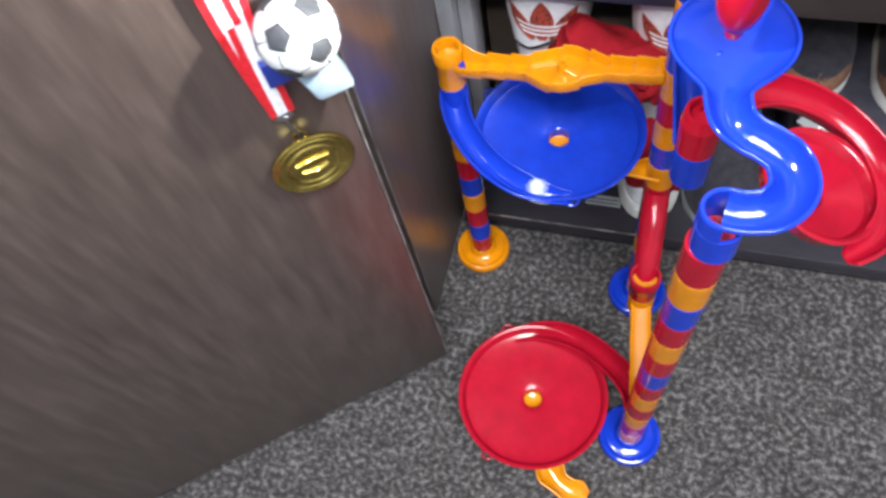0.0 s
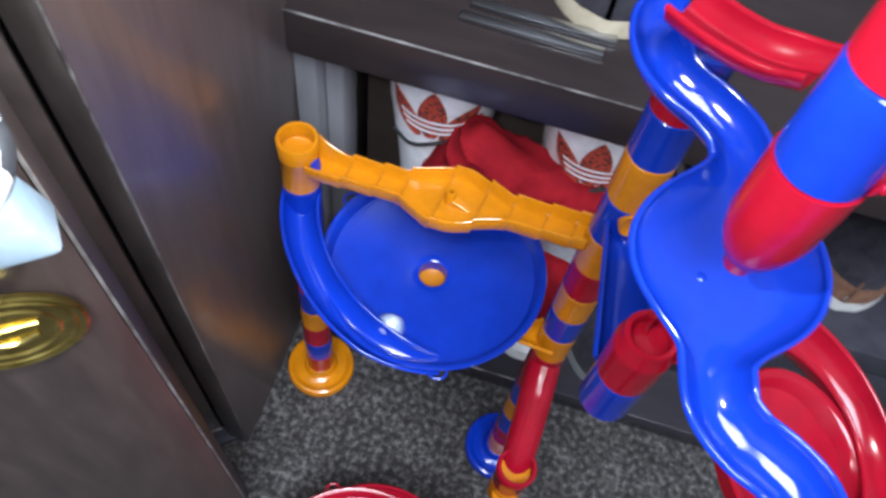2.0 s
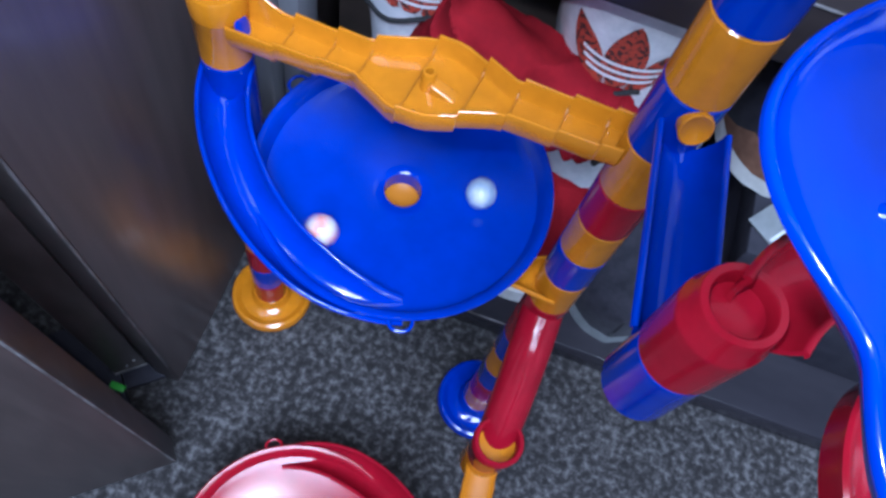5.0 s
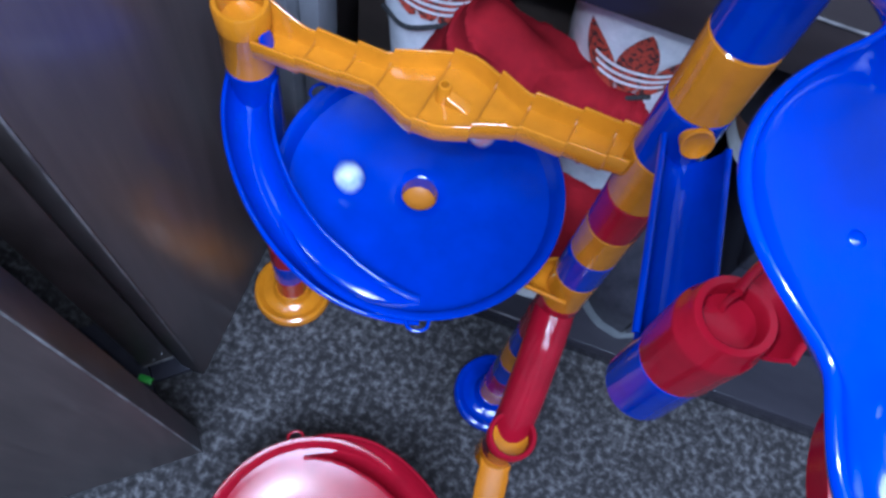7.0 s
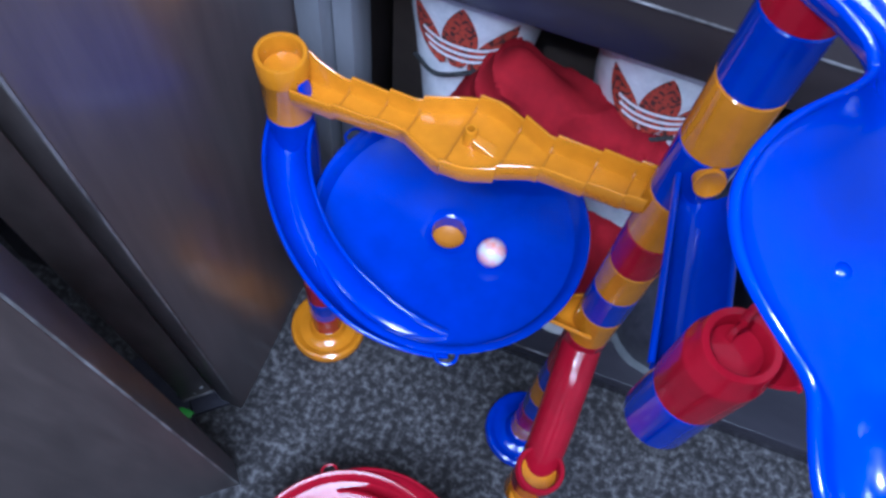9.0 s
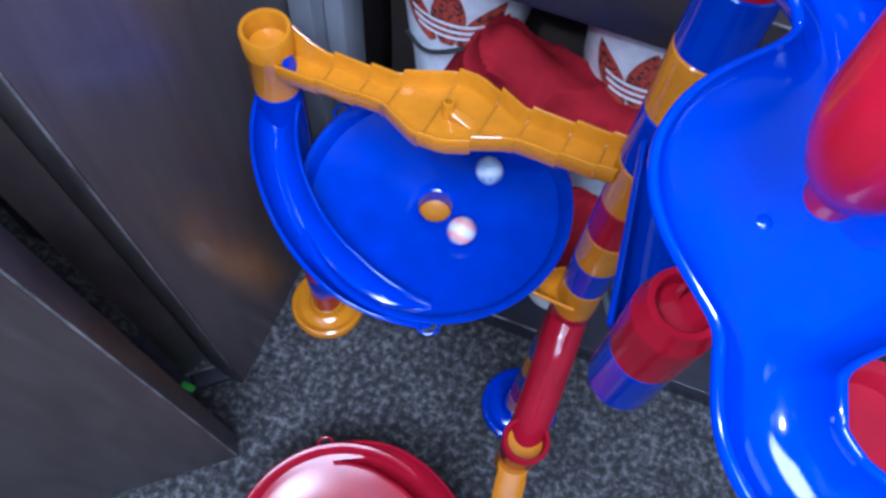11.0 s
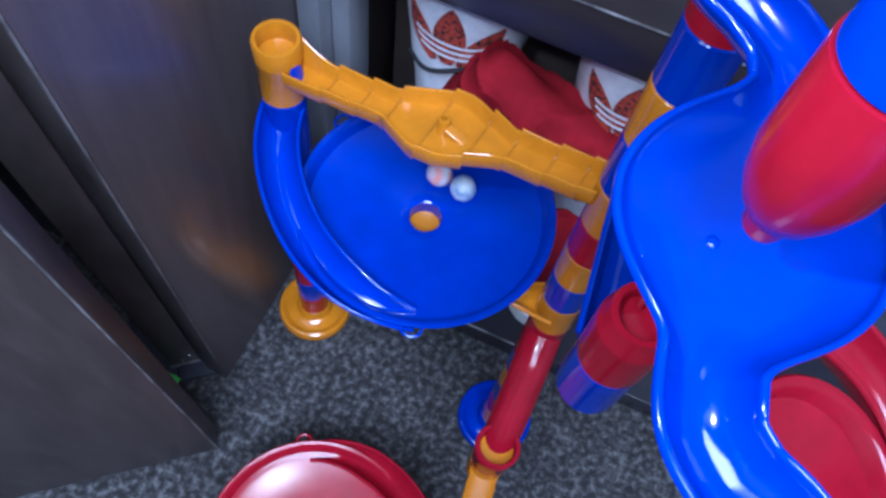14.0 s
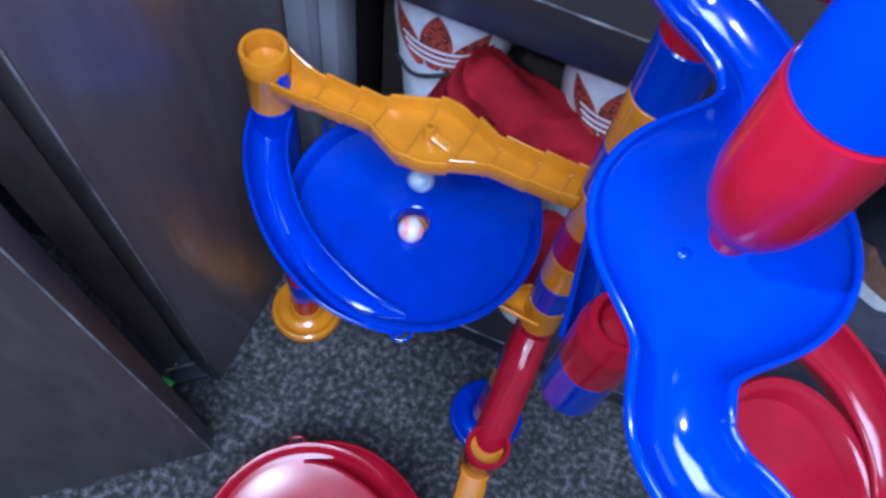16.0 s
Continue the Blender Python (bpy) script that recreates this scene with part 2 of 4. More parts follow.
def gutter(depth=0.011, thick=0.0015, flat=1.35, n=20):
    """Section of an open channel of half width 1 (scaled by widths) with a rolled rim of fixed width at height 0."""
    arc = [(math.cos(math.pi * k / n), max(math.sin(math.pi * k / n), 0.0) ** flat) for k in range(n + 1)]
    inner = [(c, -depth * q, 0.0) for c, q in arc]
    outer = [(c, -(depth + thick) * q, math.copysign(thick, c) if abs(c) > 0.02 else 0) for c, q in arc[::-1]]
    rim_l = [(-1, 0.0009, -0.0001), (-1, 0.0016, -0.0007), (-1, 0.0018, -0.0013), (-1, 0.0016, -0.0019), (-1, 0.0009, -0.0024), (-1, -0.0004, -0.0025)]
    rim_r = [(c * -1, u, o * -1) for c, u, o in rim_l[::-1]]
    return inner + rim_l + outer + rim_r


# ---- room ----
def build_room():
    bm = bmesh.new()
    bmesh.ops.create_grid(bm, x_segments=2, y_segments=2, size=1)
    bm.transform(Matrix.Translation((0.2, -0.3, 0)) @ Matrix.Diagonal((1.7, 1.7, 1, 1)))
    solid("floor", bm, CARPET, "grey speckled short pile carpet", "carpet", kind="structure")
    # unseen walls and ceiling, added to enclose the room
    for nm, b in (("wall_north", box(-1.6, 2.0, 0.95, 1.05, 0, 2.4)), ("wall_south", box(-1.6, 2.0, -2.1, -2.0, 0, 2.4)),
                  ("wall_east", box(1.9, 2.0, -2.0, 0.95, 0, 2.4)), ("wall_west", box(-1.6, -1.5, -2.0, 0.95, 0, 2.4))):
        solid(nm, b, WALL, "plain dull painted room wall", "wall", kind="structure", smooth=False)
    solid("ceiling", box(-1.6, 2.0, -2.1, 1.05, 2.4, 2.45), WALL, "plain painted ceiling", "ceiling", kind="structure", smooth=False)


build_room()

# ---- wardrobe: side panel, jamb and open door ----
# the wardrobe stands a little out of plumb on the soft carpet
LEAN = Vector((0.017, -0.040, 0))
LEAN_M = Matrix(((1, 0, LEAN.x, 0), (0, 1, LEAN.y, 0), (0, 0, 1, 0), (0, 0, 0, 1)))
DOOR_P, DOOR_D, DOOR_N = Vector((-0.078, 0.308, 0)), Vector((-0.778, -0.628, 0)), Vector((0.628, -0.778, 0))
# x runs along the door from its free edge, y out of its back, z up
DOOR_M = Matrix(((DOOR_D.x, -DOOR_N.x, 0, DOOR_P.x), (DOOR_D.y, -DOOR_N.y, 0, DOOR_P.y), (0, 0, 1, 0), (0, 0, 0, 1)))
STILE_M = pose(-0.1360, 0.3700, 0, 0, 0, 41)


def leaning(bm, m=None):
    if m is not None:
        bm.transform(m)
    bm.transform(LEAN_M)
    return bm


def build_wardrobe():
    w = thing("wardrobe", "dark brown wood veneer wardrobe with glossy side", "wardrobe")
    part("side_panel", leaning(box(-0.128, -0.1105, 0.368, 0.93, 0.0, 1.98)), VENEER_GLOSS, w, "glossy dark veneer side panel")
    part("edge_band", leaning(box(-0.1285, -0.1110, 0.3663, 0.3677, 0.0, 1.98, 0.0003)), EDGE, w, "worn pale edge band")
    part("chipped_edge", leaning(box(-0.1112, -0.1098, 0.3660, 0.3674, 0.05, 1.98, 0.0002)), CHIP_GLINT, w, "chipped pale corner")
    part("inner_stile", leaning(box(-0.0255, -0.001, 0.0, 0.016, 0.012, 1.98, 0.0006), STILE_M), EDGE, w, "grey inner stile")
    part("stile_end", leaning(box(-0.0258, -0.0005, -0.0012, 0.0, 0.0122, 0.0136, 0.0002), STILE_M), CHIP_GLINT, w, "chipped pale lower edge")
    for k, (x, z) in enumerate(((-0.0075, 0.030), (-0.0150, 0.021))):
        part("paint_fleck", leaning(box(x, x + 0.0016, -0.0006, 0.0002, z, z + 0.0011, 0.0002), STILE_M), PAPER, w, "white paint fleck")
    part("plinth", leaning(box(-0.030, 0.004, 0.004, 0.020, 0.0, 0.0115, 0.0004), STILE_M), BLACK, w)
    part("bottom_board", leaning(box(-0.36, -0.022, -0.064, 0.050, 0.0, 0.010, 0.0006), STILE_M), BLACK_CARD, w, "black inner bottom board")
    part("toe_strip", leaning(box(-0.0215, 0.019, -0.013, 0.003, 0.0, 0.006, 0.0006), STILE_M), BLACK_CARD, w, "black toe strip")
    part("back_stile", box(-0.36, -0.188, 0.42, 0.436, 0.0, 1.98), BLACK, w)
    d = part("door", leaning(box(0.0015, 0.52, 0.0, 0.019, 0.026, 1.95), DOOR_M), VENEER, w, "open dark wood grain door")
    part("door_edge", leaning(box(0.0, 0.0014, 0.0003, 0.0187, 0.0265, 1.949, 0.0003), DOOR_M), EDGE, d, "scuffed edge band")
    part("chipped_edge", leaning(box(-0.0005, 0.0009, -0.0006, 0.0004, 0.027, 1.949, 0.0001), DOOR_M), CHIP_GLINT, d, "chipped pale corner")
    return w


build_wardrobe()


# ---- shoe rack ----
def build_rack():
    r = thing("shoe_rack", "glossy black lacquered shoe rack with shelf boards", "shoe rack")
    part("bottom_board", box(-0.104, 0.75, 0.497, 0.93, 0.0, 0.028, 0.0015), BLACK, r)
    # pale strips on both boards imitate the highlight along their front edges
    part("edge_strip", box(-0.104, 0.125, 0.4962, 0.4976, 0.0272, 0.0286, 0.0003), CHIP_GLINT, r, "pale highlight along the front edge")
    part("top_board", box(-0.104, 0.75, 0.522, 0.93, 0.366, 0.402, 0.002), BOARD, r, "glossy black shelf board with painted brown reflection")
    part("edge_strip", box(-0.104, 0.75, 0.5212, 0.5226, 0.4014, 0.4024, 0.0002), CHIP_GLINT, r, "pale highlight along the front edge")
    part("back_board", box(-0.104, 0.75, 0.931, 0.945, 0.0, 1.2), DARK, r)
    part("divider", box(-0.104, 0.195, 0.690, 0.700, 0.0285, 0.3655), HARDBOARD, r, "dark brown inner back")
    part("side_post", box(-0.1045, -0.0885, 0.532, 0.56, 0.0285, 0.3655), GREYPOST, r, "grey painted upright")
    part("side_post", box(-0.0875, -0.0745, 0.546, 0.575, 0.0285, 0.3655), GREYPOST, r, "grey painted upright")
    return r


build_rack()

# ---- marble run ----
run = thing("marble_run", "red, blue and yellow plastic marble run tower on carpet", "marble run")
R_OUT, R_IN = 0.0128, 0.0108
RING_MESH = {}


def ring(m, h, mat):
    key = (round(h, 4), mat.name)
    if key not in RING_MESH:
        b = 0.0006
        RING_MESH[key] = mesh_object("ring", lathe([(R_OUT - b, 0), (R_OUT, b), (R_OUT, h - b), (R_OUT - b, h), (R_IN, h), (R_IN, 0)], 40), mat)
    o = new("ring", RING_MESH[key])
    o.parent = run
    o.matrix_world = m
    return o


def base(m, mat):
    prof = [(0.0315, 0), (0.0330, 0.002), (0.0330, 0.0075), (0.0318, 0.0105), (0.0296, 0.0112), (0.0275, 0.0100), (0.0250, 0.0082),
            (0.0205, 0.0085), (0.0165, 0.0105), (0.0148, 0.0145), (0.0140, 0.0180), (0.0110, 0.0180), (0.0110, 0.0)]
    o = part("base", lathe(prof, 56), mat, run, mat.name.split("_")[0] + " round foot")
    o.matrix_world = m
    return o


def cup(m, h, mat, name="cup", flare=0.0):
    """A socket: wider collar above a tube."""
    r = R_OUT + flare
    prof = [(R_OUT - 0.0005, 0), (R_OUT, 0.0006), (R_OUT, h * 0.66), (R_OUT + 0.0002, h * 0.67), (r, h * 0.685), (r + 0.0004, h - 0.0012), (r - 0.0004, h),
            (r - 0.0022, h), (r - 0.0028, h - 0.001), (R_IN - 0.0004, h * 0.72), (R_IN - 0.0008, 0)]
    o = part(name, lathe(prof, 44), mat, run)
    o.matrix_world = m
    return o


def plug(x, y, z, r, mat):
    """The closed floor seen inside an open socket."""
    o = part("socket_floor", lathe([(0, z - 0.002), (r, z - 0.002), (r, z), (r * 0.6, z - 0.0005), (0, z - 0.001)], 32, False), mat, run)
    o.location = (x, y, 0)
    return o


def column(x0, y0, z0, x1, y1, z1, mats):
    """Stacked rings between two points of a slightly leaning axis."""
    a, b = Vector((x0, y0, z0)), Vector((x1, y1, z1))
    q = (b - a).to_track_quat("Z", "Y").to_matrix().to_4x4()
    h = (b - a).length / len(mats)
    for i, mt in enumerate(mats):
        ring(Matrix.Translation(a + (b - a) * (i / len(mats))) @ q, h, mt)


def dish(m, R, depth, mat, start, ccw, zs, Ls, sweep_deg, loops, floor_mat, out=0.0035):
    """A funnel dish with hole, lip, hanging loops and a gutter that spirals in from its supply column; its rim lies at height 0 of m.
    start: angle to the column; zs: gutter height at the column; Ls: column's distance."""
    rh = 0.0098
    prof = [(rh, -depth - 0.015), (rh, -depth), (rh + 0.0012, -depth + 0.0010), (rh + 0.006, -depth + 0.0016), (R * 0.5, -depth + 0.0034), (R - 0.012, -depth + 0.0058),
            (R - 0.0065, -depth + 0.0074), (R - 0.004, -0.0016), (R - 0.0022, 0), (R, 0.0002), (R + 0.0008, -0.0010),
            (R - 0.0004, -0.0035), (R - 0.003, -depth + 0.004), (R * 0.5, -depth + 0.0012), (rh + 0.003, -depth - 0.001), (rh + 0.0018, -depth - 0.015)]
    d = part("dish", lathe(prof, 96), mat, run, mat.name.split("_")[0] + " round funnel dish")
    d.matrix_world = m
    part("hole_insert", lathe([(0, -depth - 0.0112), (rh * 0.72, -depth - 0.0108), (rh * 0.98, -depth - 0.0092), (rh * 0.98, -depth - 0.0145), (0, -depth - 0.0145)], 32, False), floor_mat, d, "socket below the hole")
    sgn = 1 if ccw else -1
    pts = []
    for r, h, u in spline([(Ls, zs, 0.0), (Ls - 0.004, zs * 0.93, 0.08), (R + out, zs * 0.60, 0.37), (R + out - 0.008, zs * 0.28, 0.67), (R - 0.0065 + (out - 0.0035) * 0.8, 0.0006, 0.95), (R - 0.0068 + (out - 0.0035) * 0.8, -0.0075, 1.16)], 48):
        a = radians(start + sgn * sweep_deg * u)
        pts.append((r * math.cos(a), r * math.sin(a), h))
    n = len(pts)
    wid = [0.0105 - 0.0055 * max(0, (i / n - 0.66) / 0.34) for i in range(n)]
    hgt = [1.0 - 0.55 * max(0, (i / n - 0.60) / 0.40) for i in range(n)]
    part("spiral_gutter", sweep(pts, gutter(0.0125), wid, hgt), mat, d)
    for a in loops:
        c = Vector((math.cos(radians(a)), math.sin(radians(a)), 0))
        q = Vector((-c.y, c.x, 0))
        p = Vector((0, 0, -0.002)) + c * (R - 0.001)
        part("loop", tube([p - q * 0.006, p - q * 0.0045 + c * 0.005, p + c * 0.0068, p + q * 0.0045 + c * 0.005, p + q * 0.006], 0.0009, 16, 8), mat, d)
    return d


YX, YY = -0.072, 0.460
RX, RY = 0.120, 0.435
F0, F1 = (0.134, 0.262), (0.143, 0.246)
MX, MY = 0.134, 0.346

# supply column beside the wardrobe
base(pose(YX, YY, 0), YELLOW)
column(YX, YY, 0.013, YX, YY, 0.243, [RED, BLUE, RED, YELLOW, BLUE, RED, YELLOW])
ring(pose(YX, YY, 0.2432), 0.0771, BLUE)
cup(pose(YX, YY, 0.3205), 0.0435, YELLOW, "bridge_socket", 0.0002)
plug(YX, YY, 0.352, 0.0106, YELLOW)

notch = part("socket_opening", lathe([(0, 0.0004), (0.0040, 0.0004), (0.0052, -0.0002), (0.0052, -0.0012), (0, -0.0012)], 28, False), BLUE, run, "dark opening between socket and channel")
notch.matrix_world = look((YX + 0.0135, YY - 0.0040, 0.3475), (YX - 0.05, YY + 0.006, 0.325)) @ Matrix.Diagonal((0.8, 1.25, 1, 1))

# rear column
base(pose(RX, RY, 0), BLUE)
column(RX, RY, 0.013, RX, RY, 0.2100, [YELLOW, RED, BLUE, YELLOW, BLUE, RED])
ring(pose(RX, RY, 0.2102), 0.0327, RED)
ring(pose(RX, RY, 0.2431), 0.033, YELLOW)
column(RX, RY, 0.2763, RX, RY, 0.3640, [BLUE, YELLOW, RED])
ring(pose(RX, RY, 0.3642), 0.032, YELLOW)
ring(pose(RX, RY, 0.3964), 0.034, BLUE)
ring(pose(RX, RY, 0.4306), 0.0335, YELLOW)
ring(pose(RX, RY, 0.4643), 0.031, BLUE)
ring(pose(RX, RY, 0.4955), 0.022, RED)

# front column, leaning a little
base(pose(F0[0], F0[1], 0), BLUE)
column(F0[0], F0[1], 0.013, F1[0], F1[1], 0.4700, [YELLOW, RED, YELLOW, RED, YELLOW, RED, BLUE, RED, YELLOW, RED, BLUE, YELLOW, RED])
ring(pose(0.1448, 0.2453, 0.4702), 0.0233, BLUE)
plug(0.1448, 0.2453, 0.4830, 0.0106, RED)

# dishes
dish(pose(0.026, 0.448, 0.287), 0.0765, 0.0155, BLUE, 173, True, 0.025, 0.0985, 100, (156, 288), GRIMY)
dish(pose(0.029, 0.268, 0.066), 0.0775, 0.0165, RED, -4, True, 0.039, 0.106, 105, (121, 245), YELLOW)
# the third dish droops from its socket
dish(pose(0.212, 0.326, 0.424, 0, 21, 0), 0.0405, 0.0150, RED, 166, False, 0.006, 0.0800, 192, (), RED, 0.0185)


def build_bridge():
    """Stepped yellow channel with a wide middle, from the rear column down to the supply socket."""
    bm = bmesh.new()
    a, b = Vector((YX, YY, 0)), Vector((RX, RY, 0))
    d = (b - a).normalized()
    s = Vector((-d.y, d.x, 0))
    L = (b - a).length
    stops = [0.050, 0.175, 0.285, 0.375, 0.50, 0.625, 0.715, 0.82, 0.905, 0.95]
    tops = [0.3505, 0.3560, 0.3605, 0.3650, 0.3705, 0.3775, 0.3820, 0.3865, 0.3900, 0.393]

    def half(u):
        if u < 0.36 or u > 0.70:
            return 0.0080
        return 0.0080 + 0.0112 * min(1, (u - 0.36) / 0.13, (0.70 - u) / 0.14)

    rows = []
    for k in range(len(stops) - 1):
        u0, u1, zt = stops[k], stops[k + 1], tops[k]
        n = 5
        for i in range(n + 1):
            u = u0 + (u1 - u0) * i / n + (0.0 if i < n else -0.002)
            z = zt + 0.0004 + (tops[k + 1] - zt) * 0.52 * i / n
            rise = 0.0105 * max(0.0, 1 - (u - 0.05) / 0.11) ** 1.6
            h = half(u) + 0.0004 * (1 - i / n) ** 1.5
            p = a + d * (L * u)
            sec = [(h, -0.0003), (h + 0.0003, 0.0004), (h + 0.0009, 0.0007), (h + 0.0015, 0.0004), (h + 0.0018, -0.0004), (h + 0.0015, -0.0090), (h + 0.0006, -0.0112), (-h - 0.0006, -0.0112), (-h - 0.0015, -0.0090),
                   (-h - 0.0018, -0.0004), (-h - 0.0015, 0.0004), (-h - 0.0009, 0.0007), (-h - 0.0003, 0.0004), (-h, -0.0003), (-h + 0.0006, -0.0072), (-h + 0.0018, -0.0090), (h - 0.0018, -0.0090), (h - 0.0006, -0.0072)]
            rows.append([bm.verts.new(p + s * x + Vector((0, 0, z + y + (rise if x > 0 and y > -0.001 else 0)))) for x, y in sec])
    m = len(rows[0])
    for r0, r1 in zip(rows, rows[1:]):
        for j in range(m):
            bm.faces.new((r0[j], r0[(j + 1) % m], r1[(j + 1) % m], r1[j]))
    bm.faces.new(rows[0])
    bm.faces.new(rows[-1][::-1])
    br = part("bridge", bm, YELLOW, run, "yellow stepped channel with a wide middle")
    for k in range(1, len(stops) - 1):
        h, z, t = half(stops[k]) - 0.0001, tops[k] + 0.0004, 0.0006
        jm = Matrix(((d.x, s.x, 0, 0), (d.y, s.y, 0, 0), (0, 0, 1, 0), (0, 0, 0, 1)))
        jm.translation = a + d * (L * stops[k] - 0.0006)
        jb = bmesh.new()
        outline = [(h, z - 0.0050), (h - 0.0002, z - 0.0074), (h - 0.0020, z - 0.0088), (-h + 0.0020, z - 0.0088), (-h + 0.0002, z - 0.0074), (-h, z - 0.0050)]
        inner = [(y * 0.975, zz + 0.0003) for y, zz in outline]
        v = [[jb.verts.new((x, y, zz)) for y, zz in line] for x, line in ((-t / 2, outline), (-t / 2, inner), (t / 2, inner), (t / 2, outline))]
        for r0, r1 in zip(v, v[1:]):
            for i in range(5):
                jb.faces.new((r0[i], r0[i + 1], r1[i + 1], r1[i]))
        jb.transform(jm)
        part("joint", jb, GRIMY, br, "grimy joint between two steps")
    q = a + d * (L * 0.525)
    st = part("stud", lathe([(0.0030, 0.354), (0.0030, 0.3725), (0.0026, 0.3732), (0.0018, 0.3732), (0.0017, 0.366), (0, 0.366)], 20, False), YELLOW, br)
    st.location = (q.x, q.y, 0)
    fin = bmesh.new()
    e0, e1 = q + d * 0.002, q + d * 0.020
    sec = [e0 - s * 0.003 + Vector((0, 0, 0.3685)), e0 + s * 0.003 + Vector((0, 0, 0.3685)), e1 + s * 0.004 + Vector((0, 0, 0.3625)), e1 - s * 0.004 + Vector((0, 0, 0.3625))]
    vt = [fin.verts.new(p) for p in sec]
    vb = [fin.verts.new(Vector((p.x, p.y, 0.354))) for p in sec]
    fin.faces.new(vt), fin.faces.new(vb[::-1])
    for i in range(4):
        fin.faces.new((vt[i], vb[i], vb[(i + 1) % 4], vt[(i + 1) % 4]))
    bmesh.ops.bevel(fin, geom=fin.edges[:], offset=0.0012, segments=3, affect="EDGES", profile=0.5)
    part("deflector", fin, YELLOW, br)


build_bridge()


def build_s_channel():
    """Serpentine blue channel with a round basin in its middle; its near end runs into the front socket."""
    c = (0.139, 0.346, 0.521)
    near = [(CUP[0], CUP[1], 0.5072), (0.1540, 0.2442, 0.5078), (0.1660, 0.2468, 0.509), (0.1738, 0.2550, 0.510), (0.1757, 0.2650, 0.511), (0.1715, 0.2765, 0.512), (0.1625, 0.2828, 0.5135),
            (0.1520, 0.2868, 0.5155), (0.1435, 0.2940, 0.517), (0.1400, 0.3040, 0.5185), (0.1390, 0.3150, 0.5195)]
    far = [(0.1385, 0.3770, 0.525), (0.1380, 0.3875, 0.527), (0.1330, 0.3965, 0.529), (0.1235, 0.4035, 0.531), (0.1135, 0.4080, 0.533), (0.1055, 0.4135, 0.535), (0.1005, 0.4220, 0.537), (0.0993, 0.4320, 0.539), (0.1030, 0.4405, 0.540), (0.110, 0.4425, 0.541)]
    pts = spline(near + [c] + far, 230)
    wid = []
    for p in pts:
        dd = math.hypot(p[0] - c[0], p[1] - c[1])
        wid.append(max(0.0102, math.sqrt(max(0.0332 ** 2 - dd * dd, 0))))
    for _ in range(14):
        wid = [wid[0]] + [(wid[i - 1] + 2 * wid[i] + wid[i + 1]) / 4 for i in range(1, len(wid) - 1)] + [wid[-1]]
    part("s_channel", sweep(pts, gutter(0.0100, 0.0015, 1.35, 28), wid), BLUE, run, "blue serpentine channel with round basin")


def half_socket():
    """Wall round the closed side of the front socket, level with the channel's rim."""
    bm = bmesh.new()
    z0, z1 = 0.4936, 0.5072
    sec = [(0.0102, z0), (0.0102, z1 - 0.0004), (0.0103, z1 + 0.0007), (0.0110, z1 + 0.0013), (0.0120, z1 + 0.0013), (0.0127, z1 + 0.0005), (0.0129, z1 - 0.0010), (0.0128, z0)]
    rows = []
    for i in range(33):
        a = radians(82 + 186 * i / 32)
        rows.append([bm.verts.new((CUP[0] + r * 1.0 * math.cos(a), CUP[1] + r * math.sin(a), z)) for r, z in sec])
    for r0, r1 in zip(rows, rows[1:]):
        for k in range(len(sec)):
            j = (k + 1) % len(sec)
            bm.faces.new((r0[k], r0[j], r1[j], r1[k]))
    bm.faces.new(rows[0]), bm.faces.new(rows[-1][::-1])
    part("socket_wall", bm, BLUE, run)


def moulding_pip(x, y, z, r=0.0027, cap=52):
    """Low rounded nub added to the basin's floor to make a torch glint."""
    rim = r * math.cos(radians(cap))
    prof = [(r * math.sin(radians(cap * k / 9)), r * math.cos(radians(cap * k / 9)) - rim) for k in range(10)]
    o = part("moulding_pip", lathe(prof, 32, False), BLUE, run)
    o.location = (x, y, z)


CUP = (0.1452, 0.2452)
build_s_channel()
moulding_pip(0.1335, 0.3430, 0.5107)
half_socket()
cup(pose(RX, RY, 0.5177), 0.018, BLUE, "s_socket", 0.0012)

# short socket that hangs below the basin
sk = part("socket", lathe([(0.0122, 0.0), (0.0130, 0.0006), (0.0134, 0.026), (0.0131, 0.0285), (0.0120, 0.0300), (0.0117, 0.0365), (0.0112, 0.0375), (0.0092, 0.0375), (0.0086, 0.0368), (0.0080, 0.0325), (0.0060, 0.0318), (0, 0.0316)], 48, False), RED, run, "red socket with dished top")
sk.location = (MX, MY, 0.4200)
ring(pose(MX, MY, 0.386), 0.0338, BLUE)


def straight_gutter(name, p0, p1, mat, half=0.0105, label=""):
    pts = [tuple(Vector(p0).lerp(Vector(p1), i / 12)) for i in range(13)]
    return part(name, sweep(pts, gutter(0.0125), [half] * 13), mat, run, label)


straight_gutter("blue_chute", (0.1325, 0.3520, 0.4140), (0.1245, 0.4250, 0.4190), BLUE, 0.0104, "straight blue chute")
part("red_tube", tube([(RX, RY - 0.004, 0.226), (0.1205, 0.410, 0.217), (0.1215, 0.385, 0.196), (0.122, 0.366, 0.176)], 0.0122, 20, 28), RED, run, "slanting red tube")
cup(pose(0.122, 0.361, 0.158), 0.036, RED, "tube_socket", 0.0014)
plug(0.122, 0.361, 0.186, 0.0110, YELLOW)
ring(pose(0.122, 0.361, 0.128), 0.030, YELLOW)
strip = [(-1, -0.0030), (1, -0.0030), (1.02, -0.0004), (0.94, 0.0004), (0.82, -0.0002), (0.6, -0.0012), (-0.6, -0.0012), (-0.82, -0.0002), (-0.94, 0.0004), (-1.02, -0.0004)]
